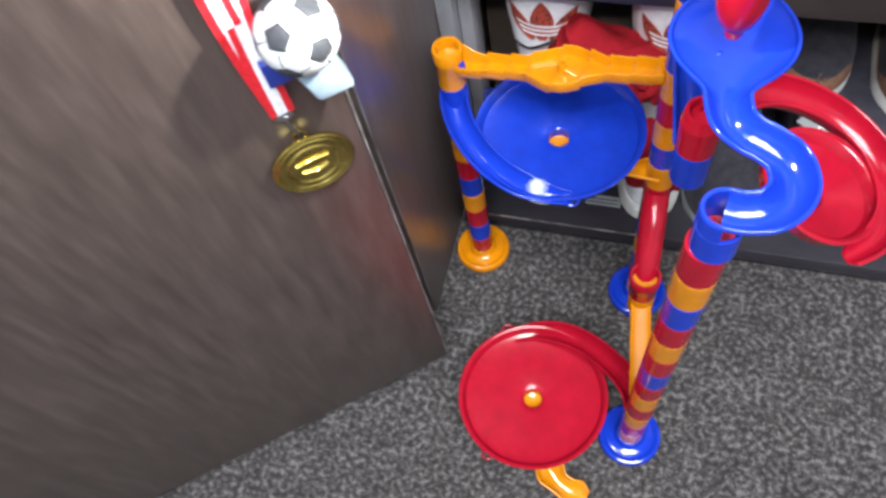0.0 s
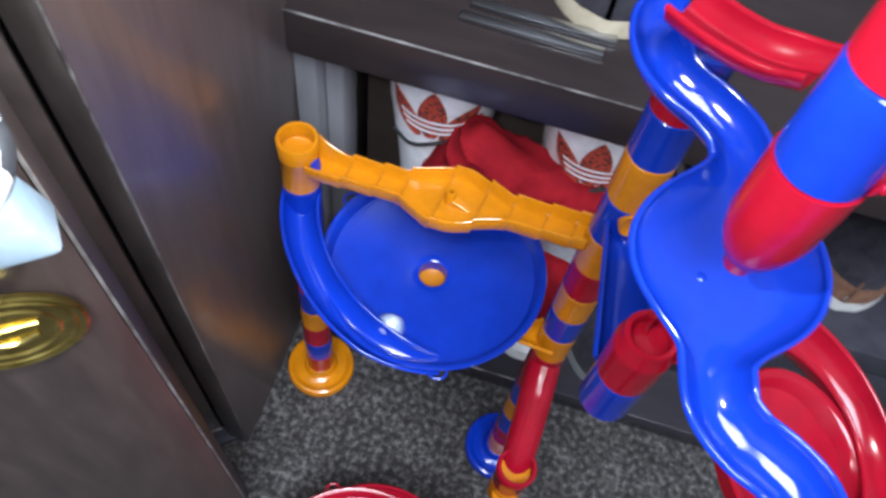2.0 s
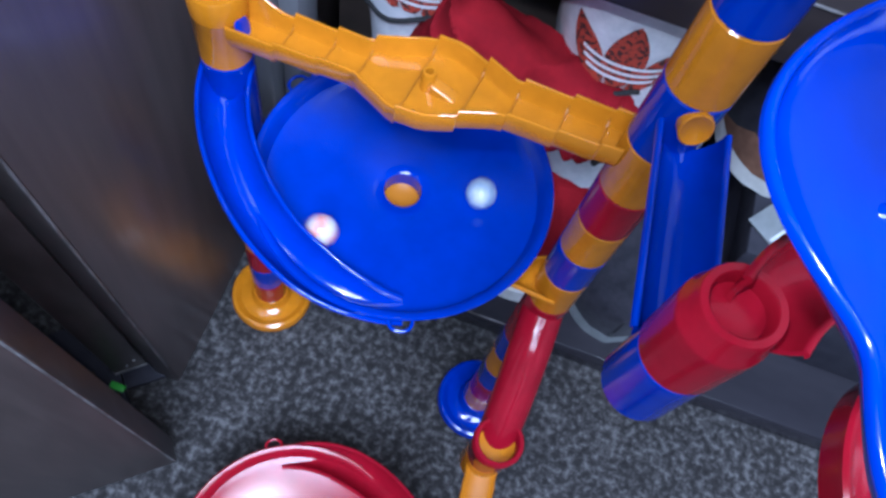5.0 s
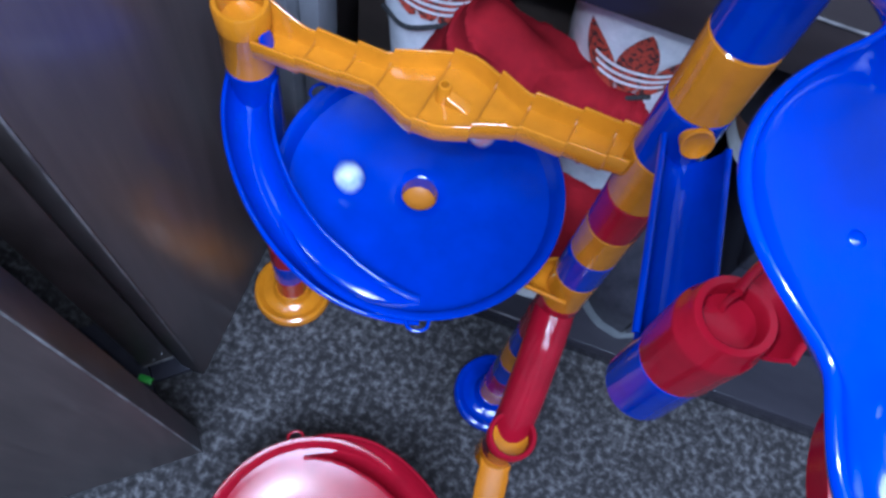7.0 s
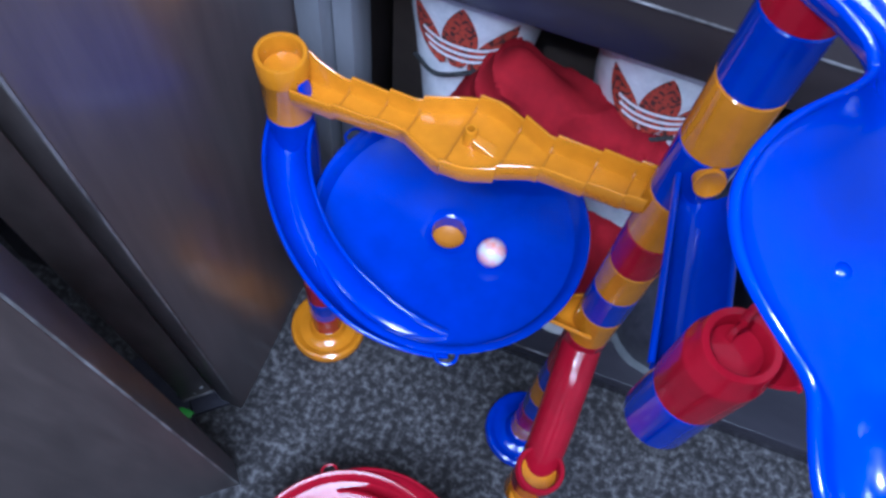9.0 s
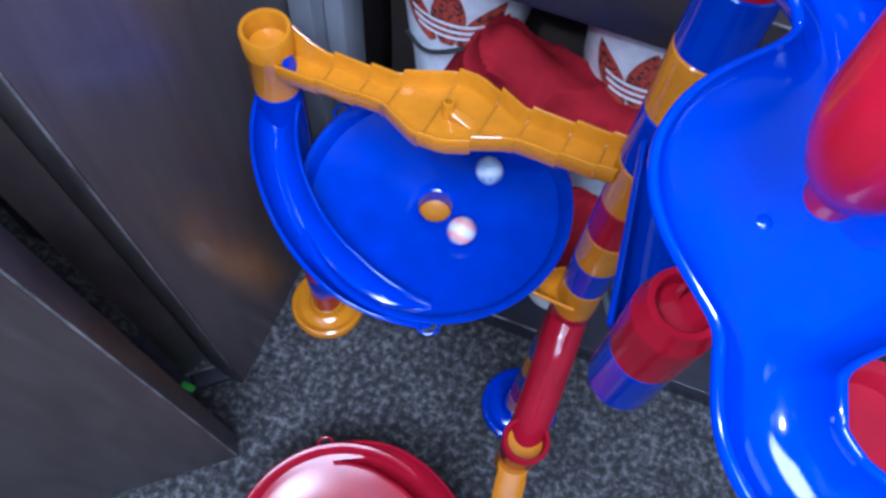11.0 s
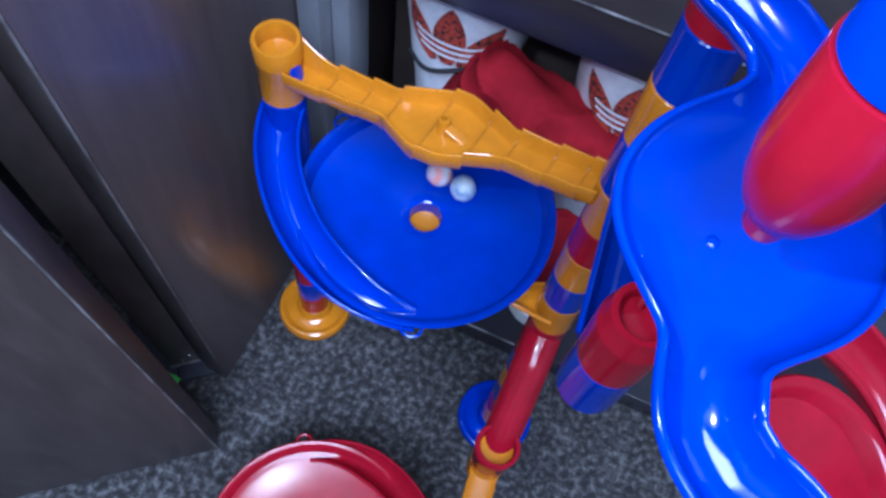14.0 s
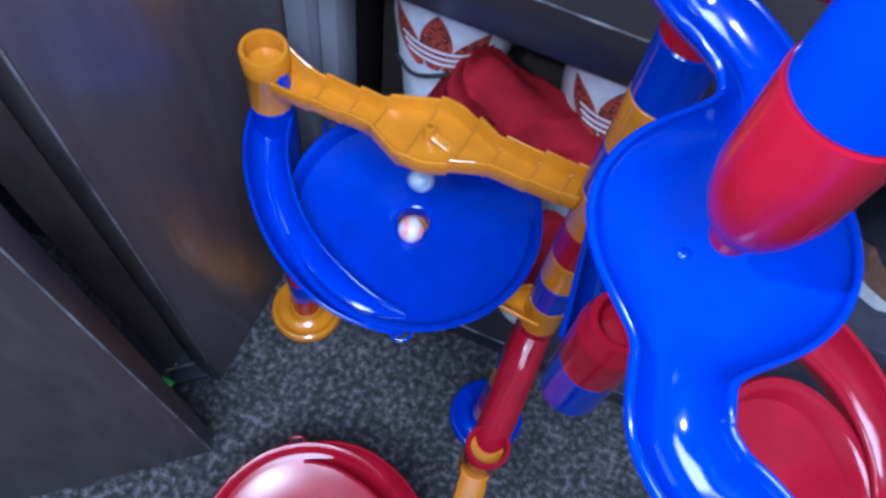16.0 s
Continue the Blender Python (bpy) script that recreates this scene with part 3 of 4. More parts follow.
chute_line = [tuple(Vector((0.122, 0.356, 0.150)).lerp(Vector((0.1345, 0.270, 0.118)), i / 40)) for i in range(41)]
part("yellow_chute", sweep(chute_line, strip, [0.0096 + 0.0007 * noise.noise(Vector((i * 0.37, 0.3, 0))) for i in range(41)]), WORN_YELLOW, run, "flat worn yellow chute")


mouth = part("chute_mouth", lathe([(0, -0.0001), (0.0040, 0.0002), (0.0054, 0.0010), (0.0062, 0.0013), (0.0067, 0.0009), (0.0068, -0.0030), (0, -0.0032)], 36, False), YELLOW, run, "yellow mouth above the chute")
mouth.matrix_world = look((RX + 0.0033, RY - 0.0140, 0.4240), (RX - 0.006, RY + 0.026, 0.4145)) @ Matrix.Diagonal((0.86, 1.0, 1, 1))
part("red_chute", sweep(spline([(0.1026, 0.4305, 0.553), (0.1159, 0.4215, 0.553), (0.1297, 0.4129, 0.555), (0.1413, 0.4079, 0.558), (0.1488, 0.4033, 0.562)], 20), gutter(0.010), [0.0098] * 21), RED, run, "curved red chute")
tray = sweep(spline([(0.050, 0.215, 0.034), (0.064, 0.196, 0.030), (0.082, 0.186, 0.026), (0.098, 0.180, 0.020)], 16), gutter(0.011), [0.0095, 0.0098, 0.0105, 0.0125, 0.0135, 0.0130, 0.0110, 0.0098, 0.0096, 0.0098, 0.0105, 0.0125, 0.0140, 0.0145, 0.0135, 0.0115, 0.0100])
part("exit_tray", tray, YELLOW, run, "scalloped yellow exit tray")


def build_clip():
    """Yellow scoop on the rear column that carries the dish's rim."""
    a = Vector((RX - 0.004, RY - 0.001, 0.2605))
    b = Vector((0.0905, 0.4265, 0.2660))
    pts = [tuple(a.lerp(b, i / 10)) for i in range(11)]
    part("dish_clip", sweep(pts, gutter(0.007), [0.0118 - 0.0074 * (i / 10) for i in range(11)]), YELLOW, run, "yellow scoop clip")


build_clip()

# funnel above the basin, with its arms
FX, FY = 0.137, 0.336
fn = part("funnel", lathe([(0.0036, 0.534), (0.0044, 0.5333), (0.0049, 0.5345), (0.0051, 0.5375), (0.0062, 0.5400), (0.0092, 0.5440), (0.0115, 0.5500), (0.0130, 0.5580), (0.0135, 0.585), (0.0120, 0.585), (0.0115, 0.560), (0.0034, 0.541)], 44), RED, run, "red funnel with narrow spout")
fn.location = (FX, FY, 0)
ring(pose(FX, FY, 0.5853), 0.034, BLUE)
ring(pose(FX, FY, 0.6196), 0.033, RED)
part("red_arm", sweep(spline([(FX + 0.008, FY + 0.002, 0.592), (0.153, 0.340, 0.594), (0.160, 0.344, 0.595), (0.166, 0.348, 0.596)], 24), gutter(0.010), [0.0112 * (1 - max(0, (i - 12) / 12.6) ** 2.4) ** 0.5 for i in range(25)]), RED, run, "curved red chute")


# ---- shoes and bag on the rack ----
def loft(sections, seg=40, fold=0.0):
    """Rounded body through level rings: (z, centre x, centre y, half width, half depth)."""
    bm = bmesh.new()
    rings = []
    for z, cx, cy, a, b in sections:
        ringv = []
        for k in range(seg):
            t = 2 * math.pi * k / seg
            c, q = math.cos(t), math.sin(t)
            n = fold * noise.noise(Vector((c * 2.2, q * 2.2, z * 40)))
            ringv.append(bm.verts.new((cx + (a + n) * math.copysign(abs(c) ** 0.8, c), cy + (b + n) * math.copysign(abs(q) ** 0.8, q), z)))
        rings.append(ringv)
    for r0, r1 in zip(rings, rings[1:]):
        for k in range(seg):
            bm.faces.new((r0[k], r0[(k + 1) % seg], r1[(k + 1) % seg], r1[k]))
    bm.faces.new(rings[0][::-1])
    bm.faces.new(rings[-1])
    return bm


def high_top(x, y, tilt):
    """White high shoe, its tongue towards the room, with a three-leaf badge."""
    t = thing("high_top_shoe", "white leather high-top shoe with rust red leaf badge", "shoe", "white shoes on the rack")
    m = pose(x, y, 0.0285, 0, 0, tilt)
    t.matrix_world = m
    prof = [(0.018, 0, 0.012, 0.034, 0.075), (0.05, 0, 0.012, 0.036, 0.072), (0.09, 0, 0.016, 0.034, 0.062), (0.13, 0, 0.022, 0.030, 0.052), (0.17, 0, 0.024, 0.031, 0.048),
            (0.205, 0, 0.024, 0.036, 0.046), (0.24, 0, 0.022, 0.0415, 0.046), (0.27, 0, 0.020, 0.0435, 0.046), (0.300, 0, 0.020, 0.0445, 0.046), (0.312, 0, 0.020, 0.0435, 0.045), (0.316, 0, 0.020, 0.039, 0.040)]
    up = part("upper", loft(spline(prof, 40), 48, 0.0012), WHITE_LEATHER, t)
    up.matrix_parent_inverse = Matrix.Identity(4)
    part("sole", loft([(0, 0, 0.012, 0.037, 0.080), (0.002, 0, 0.012, 0.039, 0.082), (0.016, 0, 0.012, 0.038, 0.080), (0.0195, 0, 0.012, 0.036, 0.076)], 48), SOLE, t)

    def front(px, pz):
        a, b, cy = 0.0435, 0.046, 0.0205
        if pz < 0.24:
            a = 0.0360 + (pz - 0.205) / 0.035 * 0.0055
        u = min(abs(px) / a, 0.97)
        return Vector((px, cy - b * (1 - u ** 2.5) ** 0.4 - 0.0016, pz))

    def patch(name, f, nu, nv, mat=LOGO_RED, lift=0.0):
        bm = bmesh.new()
        g = [[bm.verts.new(front(*f(i / nu, j / nv)) - Vector((0, lift, 0))) for j in range(nv + 1)] for i in range(nu + 1)]
        for i in range(nu):
            for j in range(nv):
                bm.faces.new((g[i][j], g[i + 1][j], g[i + 1][j + 1], g[i][j + 1]))
        bmesh.ops.remove_doubles(bm, verts=bm.verts, dist=1e-5)
        o = part(name, bm, mat, up)
        return o

    def leaf(cx, cz, h, w, ang):
        c, q = math.cos(radians(ang)), math.sin(radians(ang))

        def f(i, j):
            v = j
            ww = w * math.sin(math.pi * min(v * 0.93 + 0.07, 1)) ** 0.8
            lx, lz = (i * 2 - 1) * ww, v * h
            return cx + lx * c + lz * q, cz + lz * c - lx * q
        return f

    patch("badge_leaf", leaf(0.0, 0.243, 0.050, 0.0118, 0), 10, 18)
    patch("badge_leaf", leaf(-0.009, 0.243, 0.047, 0.0078, -31), 10, 18)
    patch("badge_leaf", leaf(0.009, 0.243, 0.047, 0.0078, 31), 10, 18)
    for zz, hw in ((0.2605, 0.025), (0.2550, 0.023), (0.2495, 0.020)):
        patch("badge_stripe", lambda i, j, zz=zz, hw=hw: ((i * 2 - 1) * hw, zz + j * 0.0025 + 0.004 * (i * 2 - 1) ** 2), 18, 1, WHITE_LEATHER, 0.0007)
    part("lace", tube([front(-0.033, 0.225) + Vector((0, -0.001, 0)), front(-0.012, 0.232) + Vector((0, -0.002, 0)), front(0.016, 0.246) + Vector((0, -0.002, 0))], 0.0016, 14, 8), CORD, t, "black flat lace")
    for zz in (0.188, 0.176):
        part("lace", tube([(-0.026, -0.0230, zz - 0.012), (-0.014, -0.0275, zz - 0.002), (-0.002, -0.0285, zz + 0.008)], 0.0019, 12, 8), CORD, t, "black flat lace")
    return t


high_top(-0.011, 0.590, 0)
high_top(0.1145, 0.588, 3)


def build_bag():
    """Crumpled drawstring bag that leans between the shoes."""
    t = thing("drawstring_bag", "crumpled red nylon drawstring bag hanging between shoes", "bag")
    bm = bmesh.new()
    rows, seg = [], 110
    for x, hi, lo, dep in spline([(-0.024, 0.196, 0.150, 0.006), (-0.012, 0.238, 0.128, 0.018), (0.006, 0.284, 0.115, 0.026), (0.022, 0.309, 0.108, 0.029), (0.042, 0.303, 0.105, 0.030), (0.064, 0.289, 0.150, 0.032),
                                  (0.090, 0.276, 0.226, 0.026), (0.118, 0.266, 0.230, 0.022), (0.140, 0.254, 0.232, 0.016), (0.158, 0.248, 0.238, 0.006)], 110):
        row = []
        for k in range(seg):
            a = 2 * math.pi * k / seg
            c, q = math.cos(a), math.sin(a)
            z = (hi + lo) / 2 + (hi - lo) / 2 * math.copysign(abs(q) ** 0.75, q)
            fold = 0.0085 * noise.noise(Vector((x * 26 + z * 34, z * 14 - x * 12, c))) + 0.0110 * (1 - abs(noise.noise(Vector((x * 30 + z * 55, z * 20 - x * 18, c * 0.6 + 3))))) ** 4
            kx, kz = x - 0.132, z - 0.270
            spoke = math.atan2(kz, -kx + 0.004) * 11 + 1.6 * noise.noise(Vector((x * 16, z * 16, 1)))
            fold += 0.0072 * (abs(math.sin(spoke)) - 0.5) * min(1, math.hypot(kx, kz) / 0.03) * max(0, 1 - math.hypot(kx, kz) / 0.16)
            row.append(bm.verts.new((x, 0.556 + (dep + fold) * c, z + fold * 0.6 * q)))
        rows.append(row)
    for r0, r1 in zip(rows, rows[1:]):
        for k in range(seg):
            bm.faces.new((r0[k], r0[(k + 1) % seg], r1[(k + 1) % seg], r1[k]))
    bm.faces.new(rows[0]), bm.faces.new(rows[-1][::-1])
    part("sack", bm, RED_CLOTH, t)
    part("sack_corner", loft(spline([(0.085, 0.118, 0.536, 0.030, 0.012), (0.120, 0.118, 0.534, 0.036, 0.017), (0.160, 0.120, 0.533, 0.034, 0.016), (0.184, 0.120, 0.537, 0.028, 0.010), (0.191, 0.120, 0.540, 0.022, 0.004)], 24), 48, 0.006), RED_CLOTH, t)
    part("cord", tube([(0.128, 0.532, 0.274), (0.131, 0.526, 0.268), (0.126, 0.524, 0.258), (0.122, 0.525, 0.244)], 0.0022, 16, 8), CORD, t, "black drawcord")
    part("cord", tube([(0.129, 0.532, 0.274), (0.135, 0.526, 0.264), (0.136, 0.525, 0.250)], 0.0022, 16, 8), CORD, t, "black drawcord")
    part("cord_knot", loft([(0.266, 0.129, 0.530, 0.003, 0.003), (0.270, 0.129, 0.529, 0.0058, 0.005), (0.277, 0.129, 0.530, 0.0058, 0.005), (0.281, 0.129, 0.531, 0.003, 0.003)], 16), CORD, t)


build_bag()


def low_shoe(m, upper_mat, cap_mat, sole_mat, label):
    """Low trainer, toe along -y, sole at height 0."""
    t = thing("trainer", label, "shoe", "dark shoes on the rack")
    t.matrix_world = m

    def outline(u):
        w = 0.036 + 0.008 * math.sin(math.pi * min(u * 1.15, 1)) - 0.004 * max(0, (u - 0.45)) * 2
        return w

    def body(z0, z1, grow, name, mat, shape):
        bm = bmesh.new()
        L, n, seg = 0.25, 44, 28
        rows = []
        for i in range(n + 1):
            u = i / n
            e = math.sqrt(max(0, 1 - (1 - min(u / 0.20, 1)) ** 2)) * math.sqrt(max(0, 1 - (1 - min((1 - u) / 0.14, 1)) ** 2))
            hw = (outline(u) + grow) * max(e, 0.05)
            top = shape(u)
            rows.append([bm.verts.new((hw * math.cos(math.pi * k / seg), L * u, z0 + (top - z0) * math.sin(math.pi * k / seg) ** 0.55)) for k in range(seg + 1)])
        for a, b in zip(rows, rows[1:]):
            for k in range(seg):
                bm.faces.new((a[k], a[k + 1], b[k + 1], b[k]))
        bm.faces.new([r[0] for r in rows] + [r[-1] for r in rows[::-1]])
        bm.faces.new(rows[0])
        bm.faces.new(rows[-1][::-1])
        return part(name, bm, mat, t)

    body(0, 0, 0.003, "sole", sole_mat, lambda u: 0.024 + 0.004 * (u > 0.6))
    body(0.014, 0, 0.0, "upper", upper_mat, lambda u: 0.052 + 0.045 * min(max((u - 0.12) / 0.45, 0), 1) ** 1.2)
    body(0.014, 0, 0.0016, "toe_cap", cap_mat, lambda u: 0.0490 if u < 0.10 else max(0.0145, 0.0490 - (u - 0.10) * 0.30))
    for k in range(4):
        y = 0.088 + 0.018 * k
        z = 0.0685 + 0.0075 * k
        part("lace", tube([(-0.02, y, z - 0.006), (0, y - 0.004, z + 0.004), (0.02, y, z - 0.006)], 0.0022, 10, 8), CORD, t)
    return t


sb = thing("shoe_box", "black cardboard shoe box on the rack", "box")
part("box_body", box(0.257, 0.618, 0.557, 0.898, 0.0285, 0.135, 0.002), BLACK_CARD, sb)
part("box_lid", box(0.255, 0.620, 0.555, 0.900, 0.1352, 0.165, 0.002), BLACK_CARD, sb)
low_shoe(pose(0.262, 0.605, 0.1655, 0, 0, 4), BLACK_SUEDE, BROWN_SUEDE, SOLE, "black and tan suede trainer with white sole")
low_shoe(pose(0.362, 0.590, 0.1655, 0, 0, -6), BLACK_SUEDE, BROWN_SUEDE, SOLE, "black and tan suede trainer with white sole")
low_shoe(pose(0.205, 0.512, 0.0285, 0, 0, 6), BLACK_SUEDE, BLACK_SUEDE, CARD, "black suede trainer with pale grey sole")


def build_tag():
    t = thing("box_label", "grey card with white printed label on shoe box", "label")
    m = pose(0.283, 0.578, 0.1665, 0, 0, -38)
    t.matrix_world = m
    part("card", box(-0.026, 0.022, -0.018, 0.016, 0, 0.0012, 0.0003), CARD, t)
    part("paper", box(-0.006, 0.020, -0.016, 0.006, 0.0013, 0.0016, 0.0001), PAPER, t, "white paper label")
    for k, (a, b) in enumerate(((-0.003, 0.017), (-0.003, 0.013), (-0.003, 0.016), (-0.003, 0.008))):
        part("print_bar", box(a, b, 0.0005 - 0.005 * k, 0.0020 - 0.005 * k, 0.0017, 0.0018, 0), PRINT_DARK, t)


build_tag()


def build_paper_label():
    t = thing("paper_label", "grey paper label with printed lines on black rack board", "label")
    part("paper", box(0.044, 0.086, 0.531, 0.545, 0.0287, 0.0295, 0.0002), CARD, t)
    for y in (0.5335, 0.5385):
        part("print_bar", box(0.046, 0.084, y, y + 0.0022, 0.0296, 0.0298, 0), PRINT_DARK, t)


build_paper_label()


def build_top_items():
    """What lies on the upper board."""
    t = thing("metal_bars", "pair of brushed steel bars lying on black shelf", "metal bar")
    part("bar", box(0.000, 0.092, 0.552, 0.560, 0.4025, 0.4065, 0.0012), STEEL, t)
    part("bar", box(0.004, 0.098, 0.566, 0.574, 0.4025, 0.4065, 0.0012), STEEL, t)
    low_shoe(pose(0.088, 0.572, 0.4025, 0, 0, 0), BLACK_SUEDE, BLACK_SUEDE, CREAM, "dark trainer with cream rubber sole on shelf")


build_top_items()


# ---- medal and football ornament on the door ----
def door_pose(along, out, z):
    """A pose whose z faces out of the door and y runs up along it."""
    up = (Vector((0, 0, 1)) + LEAN).normalized()
    face = (DOOR_N - up * DOOR_N.dot(up)).normalized()
    x = up.cross(face)
    p = DOOR_P + DOOR_D * along + face * out + up * z
    return Matrix(((x.x, up.x, face.x, p.x), (x.y, up.y, face.y, p.y), (x.z, up.z, face.z, p.z), (0, 0, 0, 1)))


def build_medal():
    t = thing("medal", "gold medal on red and white ribbon hanging on door", "medal")
    m = door_pose(0.036, 0.004, 0.469)
    t.matrix_world = m
    R = 0.0268
    prof = [(0, -0.0016), (R - 0.001, -0.0016), (R, -0.0008), (R, 0.0010), (R - 0.0012, 0.0018), (R - 0.0026, 0.0010), (R * 0.86, 0.0009), (R * 0.83, 0.0016), (R * 0.80, 0.0009), (R * 0.66, 0.0008), (R * 0.62, 0.0017), (R * 0.58, 0.0008), (0, 0.0008)]
    part("disc", lathe(prof, 72, False), GOLD, t)
    part("relief_bar", tube([(-0.011, 0.004, 0.0012), (0, 0.0055, 0.0016), (0.011, 0.004, 0.0012)], 0.0012, 12, 8), GOLD, t)
    part("relief_bar", tube([(-0.009, -0.004, 0.0012), (0, -0.0062, 0.0016), (0.009, -0.004, 0.0012)], 0.0014, 12, 8), GOLD, t)
    part("ring_loop", tube([(-0.002, R - 0.001, 0), (-0.0042, R + 0.004, 0), (0, R + 0.008, 0), (0.0042, R + 0.004, 0), (0.002, R - 0.001, 0)], 0.0009, 18, 8), GOLD, t)
    part("link", tube([(0, R + 0.007, 0.0005), (-0.0016, R + 0.012, 0.0012), (-0.0022, R + 0.018, 0.0008), (-0.0026, R + 0.0235, 0.0004)], 0.0012, 14, 8), STEEL, t, "silver link")
    part("clasp", tube([(-0.0075, R + 0.0270, 0.001), (-0.0045, R + 0.0245, 0.001), (-0.0008, R + 0.0240, 0.001), (0.0030, R + 0.0262, 0.001)], 0.0015, 14, 8), STEEL, t, "silver ring clasp")
    # two straps that spread upwards, each red, white, red
    for sx, lean, off in ((-1, -0.001, 0.0006), (1, 0.0085, 0.0020)):
        for name, mat, a, b in (("ribbon_stripe", RIBBON_RED, -0.0072, -0.0032), ("ribbon_stripe", RIBBON_WHITE, -0.0032, 0.0030), ("ribbon_stripe", RIBBON_RED, 0.0030, 0.0070)):
            bm = bmesh.new()
            g = []
            for i in range(25):
                u = i / 24
                cx, cy = lean * u * 1.3 - 0.0022 - 0.0035 * math.sin(u * 3), R + 0.029 + 0.15 * u
                wob = 0.0025 * math.sin(u * 5 + sx) * u
                g.append([bm.verts.new((cx + a, cy, off + wob)), bm.verts.new((cx + b, cy, off + wob)), bm.verts.new((cx + b, cy, off + wob + 0.0005)), bm.verts.new((cx + a, cy, off + wob + 0.0005))])
            for r0, r1 in zip(g, g[1:]):
                for k in range(4):
                    bm.faces.new((r0[k], r0[(k + 1) % 4], r1[(k + 1) % 4], r1[k]))
            bm.faces.new(g[0]), bm.faces.new(g[-1][::-1])
            part(name, bm, mat, t)


build_medal()


def build_football():
    t = thing("football_ornament", "white and black football ornament on pale blue stand", "ornament")
    m = door_pose(0.0140, 0.0205, 0.5900)
    t.matrix_world = m
    r = 0.0205
    bm = bmesh.new()
    bmesh.ops.create_uvsphere(bm, u_segments=40, v_segments=28, radius=r)
    ball = part("ball", bm, WHITE_RESIN, t)
    phi = (1 + 5 ** 0.5) / 2
    axes = [Vector(v).normalized() for a in (-1, 1) for b in (-phi, phi) for v in ((0, a, b), (a, b, 0), (b, 0, a))]
    turn = Euler((0.5, 0.35, 0.2)).to_matrix()
    bm = bmesh.new()
    n, rings = 5, [(0.0, 0), (0.16, 1), (0.30, 1), (0.345, 1)]
    loops = []
    for ang, _ in rings[1:]:
        loop = []
        for k in range(20):
            f = (k % 4) / 4
            edge = math.cos(math.pi / 5) / math.cos((f - 0.5) * 2 * math.pi / 5)
            th = ang * edge * 1.1
            ph = 2 * math.pi * k / 20
            rr = r * (1.022 if ang < 0.2 else 1.012 if ang < 0.34 else 0.997)
            loop.append(bm.verts.new((rr * math.sin(th) * math.cos(ph), rr * math.sin(th) * math.sin(ph), rr * math.cos(th))))
        loops.append(loop)
    bm.faces.new(loops[0])
    for a, b in zip(loops, loops[1:]):
        for k in range(20):
            bm.faces.new((a[k], b[k], b[(k + 1) % 20], a[(k + 1) % 20]))
    me = mesh_object("pentagon", bm, BLACK_RESIN)
    for a in axes:
        o = new("pentagon", me)
        o.parent = ball
        o.matrix_local = ((turn @ a).to_track_quat("Z", "Y")).to_matrix().to_4x4()
    # seams between the white panels
    for a in axes:
        for b in axes:
            if 0.1 < (a - b).length < 1.1 and a.x + a.y * 0.37 + a.z * 0.11 < b.x + b.y * 0.37 + b.z * 0.11:
                p, q = turn @ a, turn @ b
                pts = [tuple((p.lerp(q, 0.34 + 0.32 * i / 6)).normalized() * r * 1.001) for i in range(7)]
                part("seam", tube(pts, 0.00035, 6, 6), BLACK_RESIN, ball)
    foot = box(-0.011, 0.011, -0.046, -0.017, -0.012, 0.006, 0.003)
    for v in foot.verts:
        v.co.x += (v.co.y + 0.017) * -0.25
    part("stand", foot, ICE_BLUE, t, "pale blue angular stand")
    part("plate", box(-0.024, -0.010, -0.038, -0.020, -0.014, -0.009, 0.001), DEEP_BLUE, t, "deep blue back plate")


build_football()

# ---- small things on the floor ----
solid("plastic_scrap", box(-0.1545, -0.1425, 0.3415, 0.3475, 0.0103, 0.0125, 0.0008), GREEN, "small bright green plastic scrap on the wardrobe board", "scrap")
leaf_bm = loft([(0.0, 0, 0, 0.010, 0.002), (0.012, 0.003, 0, 0.016, 0.004), (0.028, 0.002, 0, 0.013, 0.004), (0.040, -0.004, 0, 0.004, 0.0015)], 24)
leaf_bm.transform(pose(0.468, 0.529, 0.044, -62, 0, 14))
solid("green_pouch", leaf_bm, GREEN, "bright green plastic pouch beside shoe box", "pouch")


# ---- marbles ----
def marble(name, mat, label):
    bm = bmesh.new()
    bmesh.ops.create_uvsphere(bm, u_segments=32, v_segments=20, radius=0.008)
    return solid(name, bm, mat, label, "marble", "marbles in the dish")


marble_a = marble("marble", MARBLE_ORANGE, "white glass marble with orange swirl")
marble_b = marble("marble", MARBLE_BLUE, "white glass marble with blue swirl")

def dish_rest(t, angle, radius):
    """Centre of a marble that lies in the blue dish, by polar place about the hole."""
    z = 0.2803 + 0.075 * max(radius - 0.010, 0) if radius > 0.0105 else 0.2803 - (0.0105 - radius) * 2.0
    if radius > 0.072:
        z += (radius - 0.072) * 1.05
    a = radians(angle)
    return Vector((0.026 + radius * math.cos(a), 0.448 + radius * math.sin(a), z))


def rolling(rows):
    """Poses of a marble that rolls along its rows."""
    out, turn = [], Matrix.Identity(3).to_quaternion()
    last = None
    for row in rows:
        p = dish_rest(*row)
        if last is not None:
            d = p - last
            axis = Vector((0, 0, 1)).cross(d)
            if axis.length > 1e-6:
                turn = Matrix.Rotation(min(d.length / 0.008, 1.3), 3, axis.normalized()).to_quaternion() @ turn
        last = p
        out.append((row[0], Matrix.Translation(p) @ turn.to_matrix().to_4x4()))
    return out


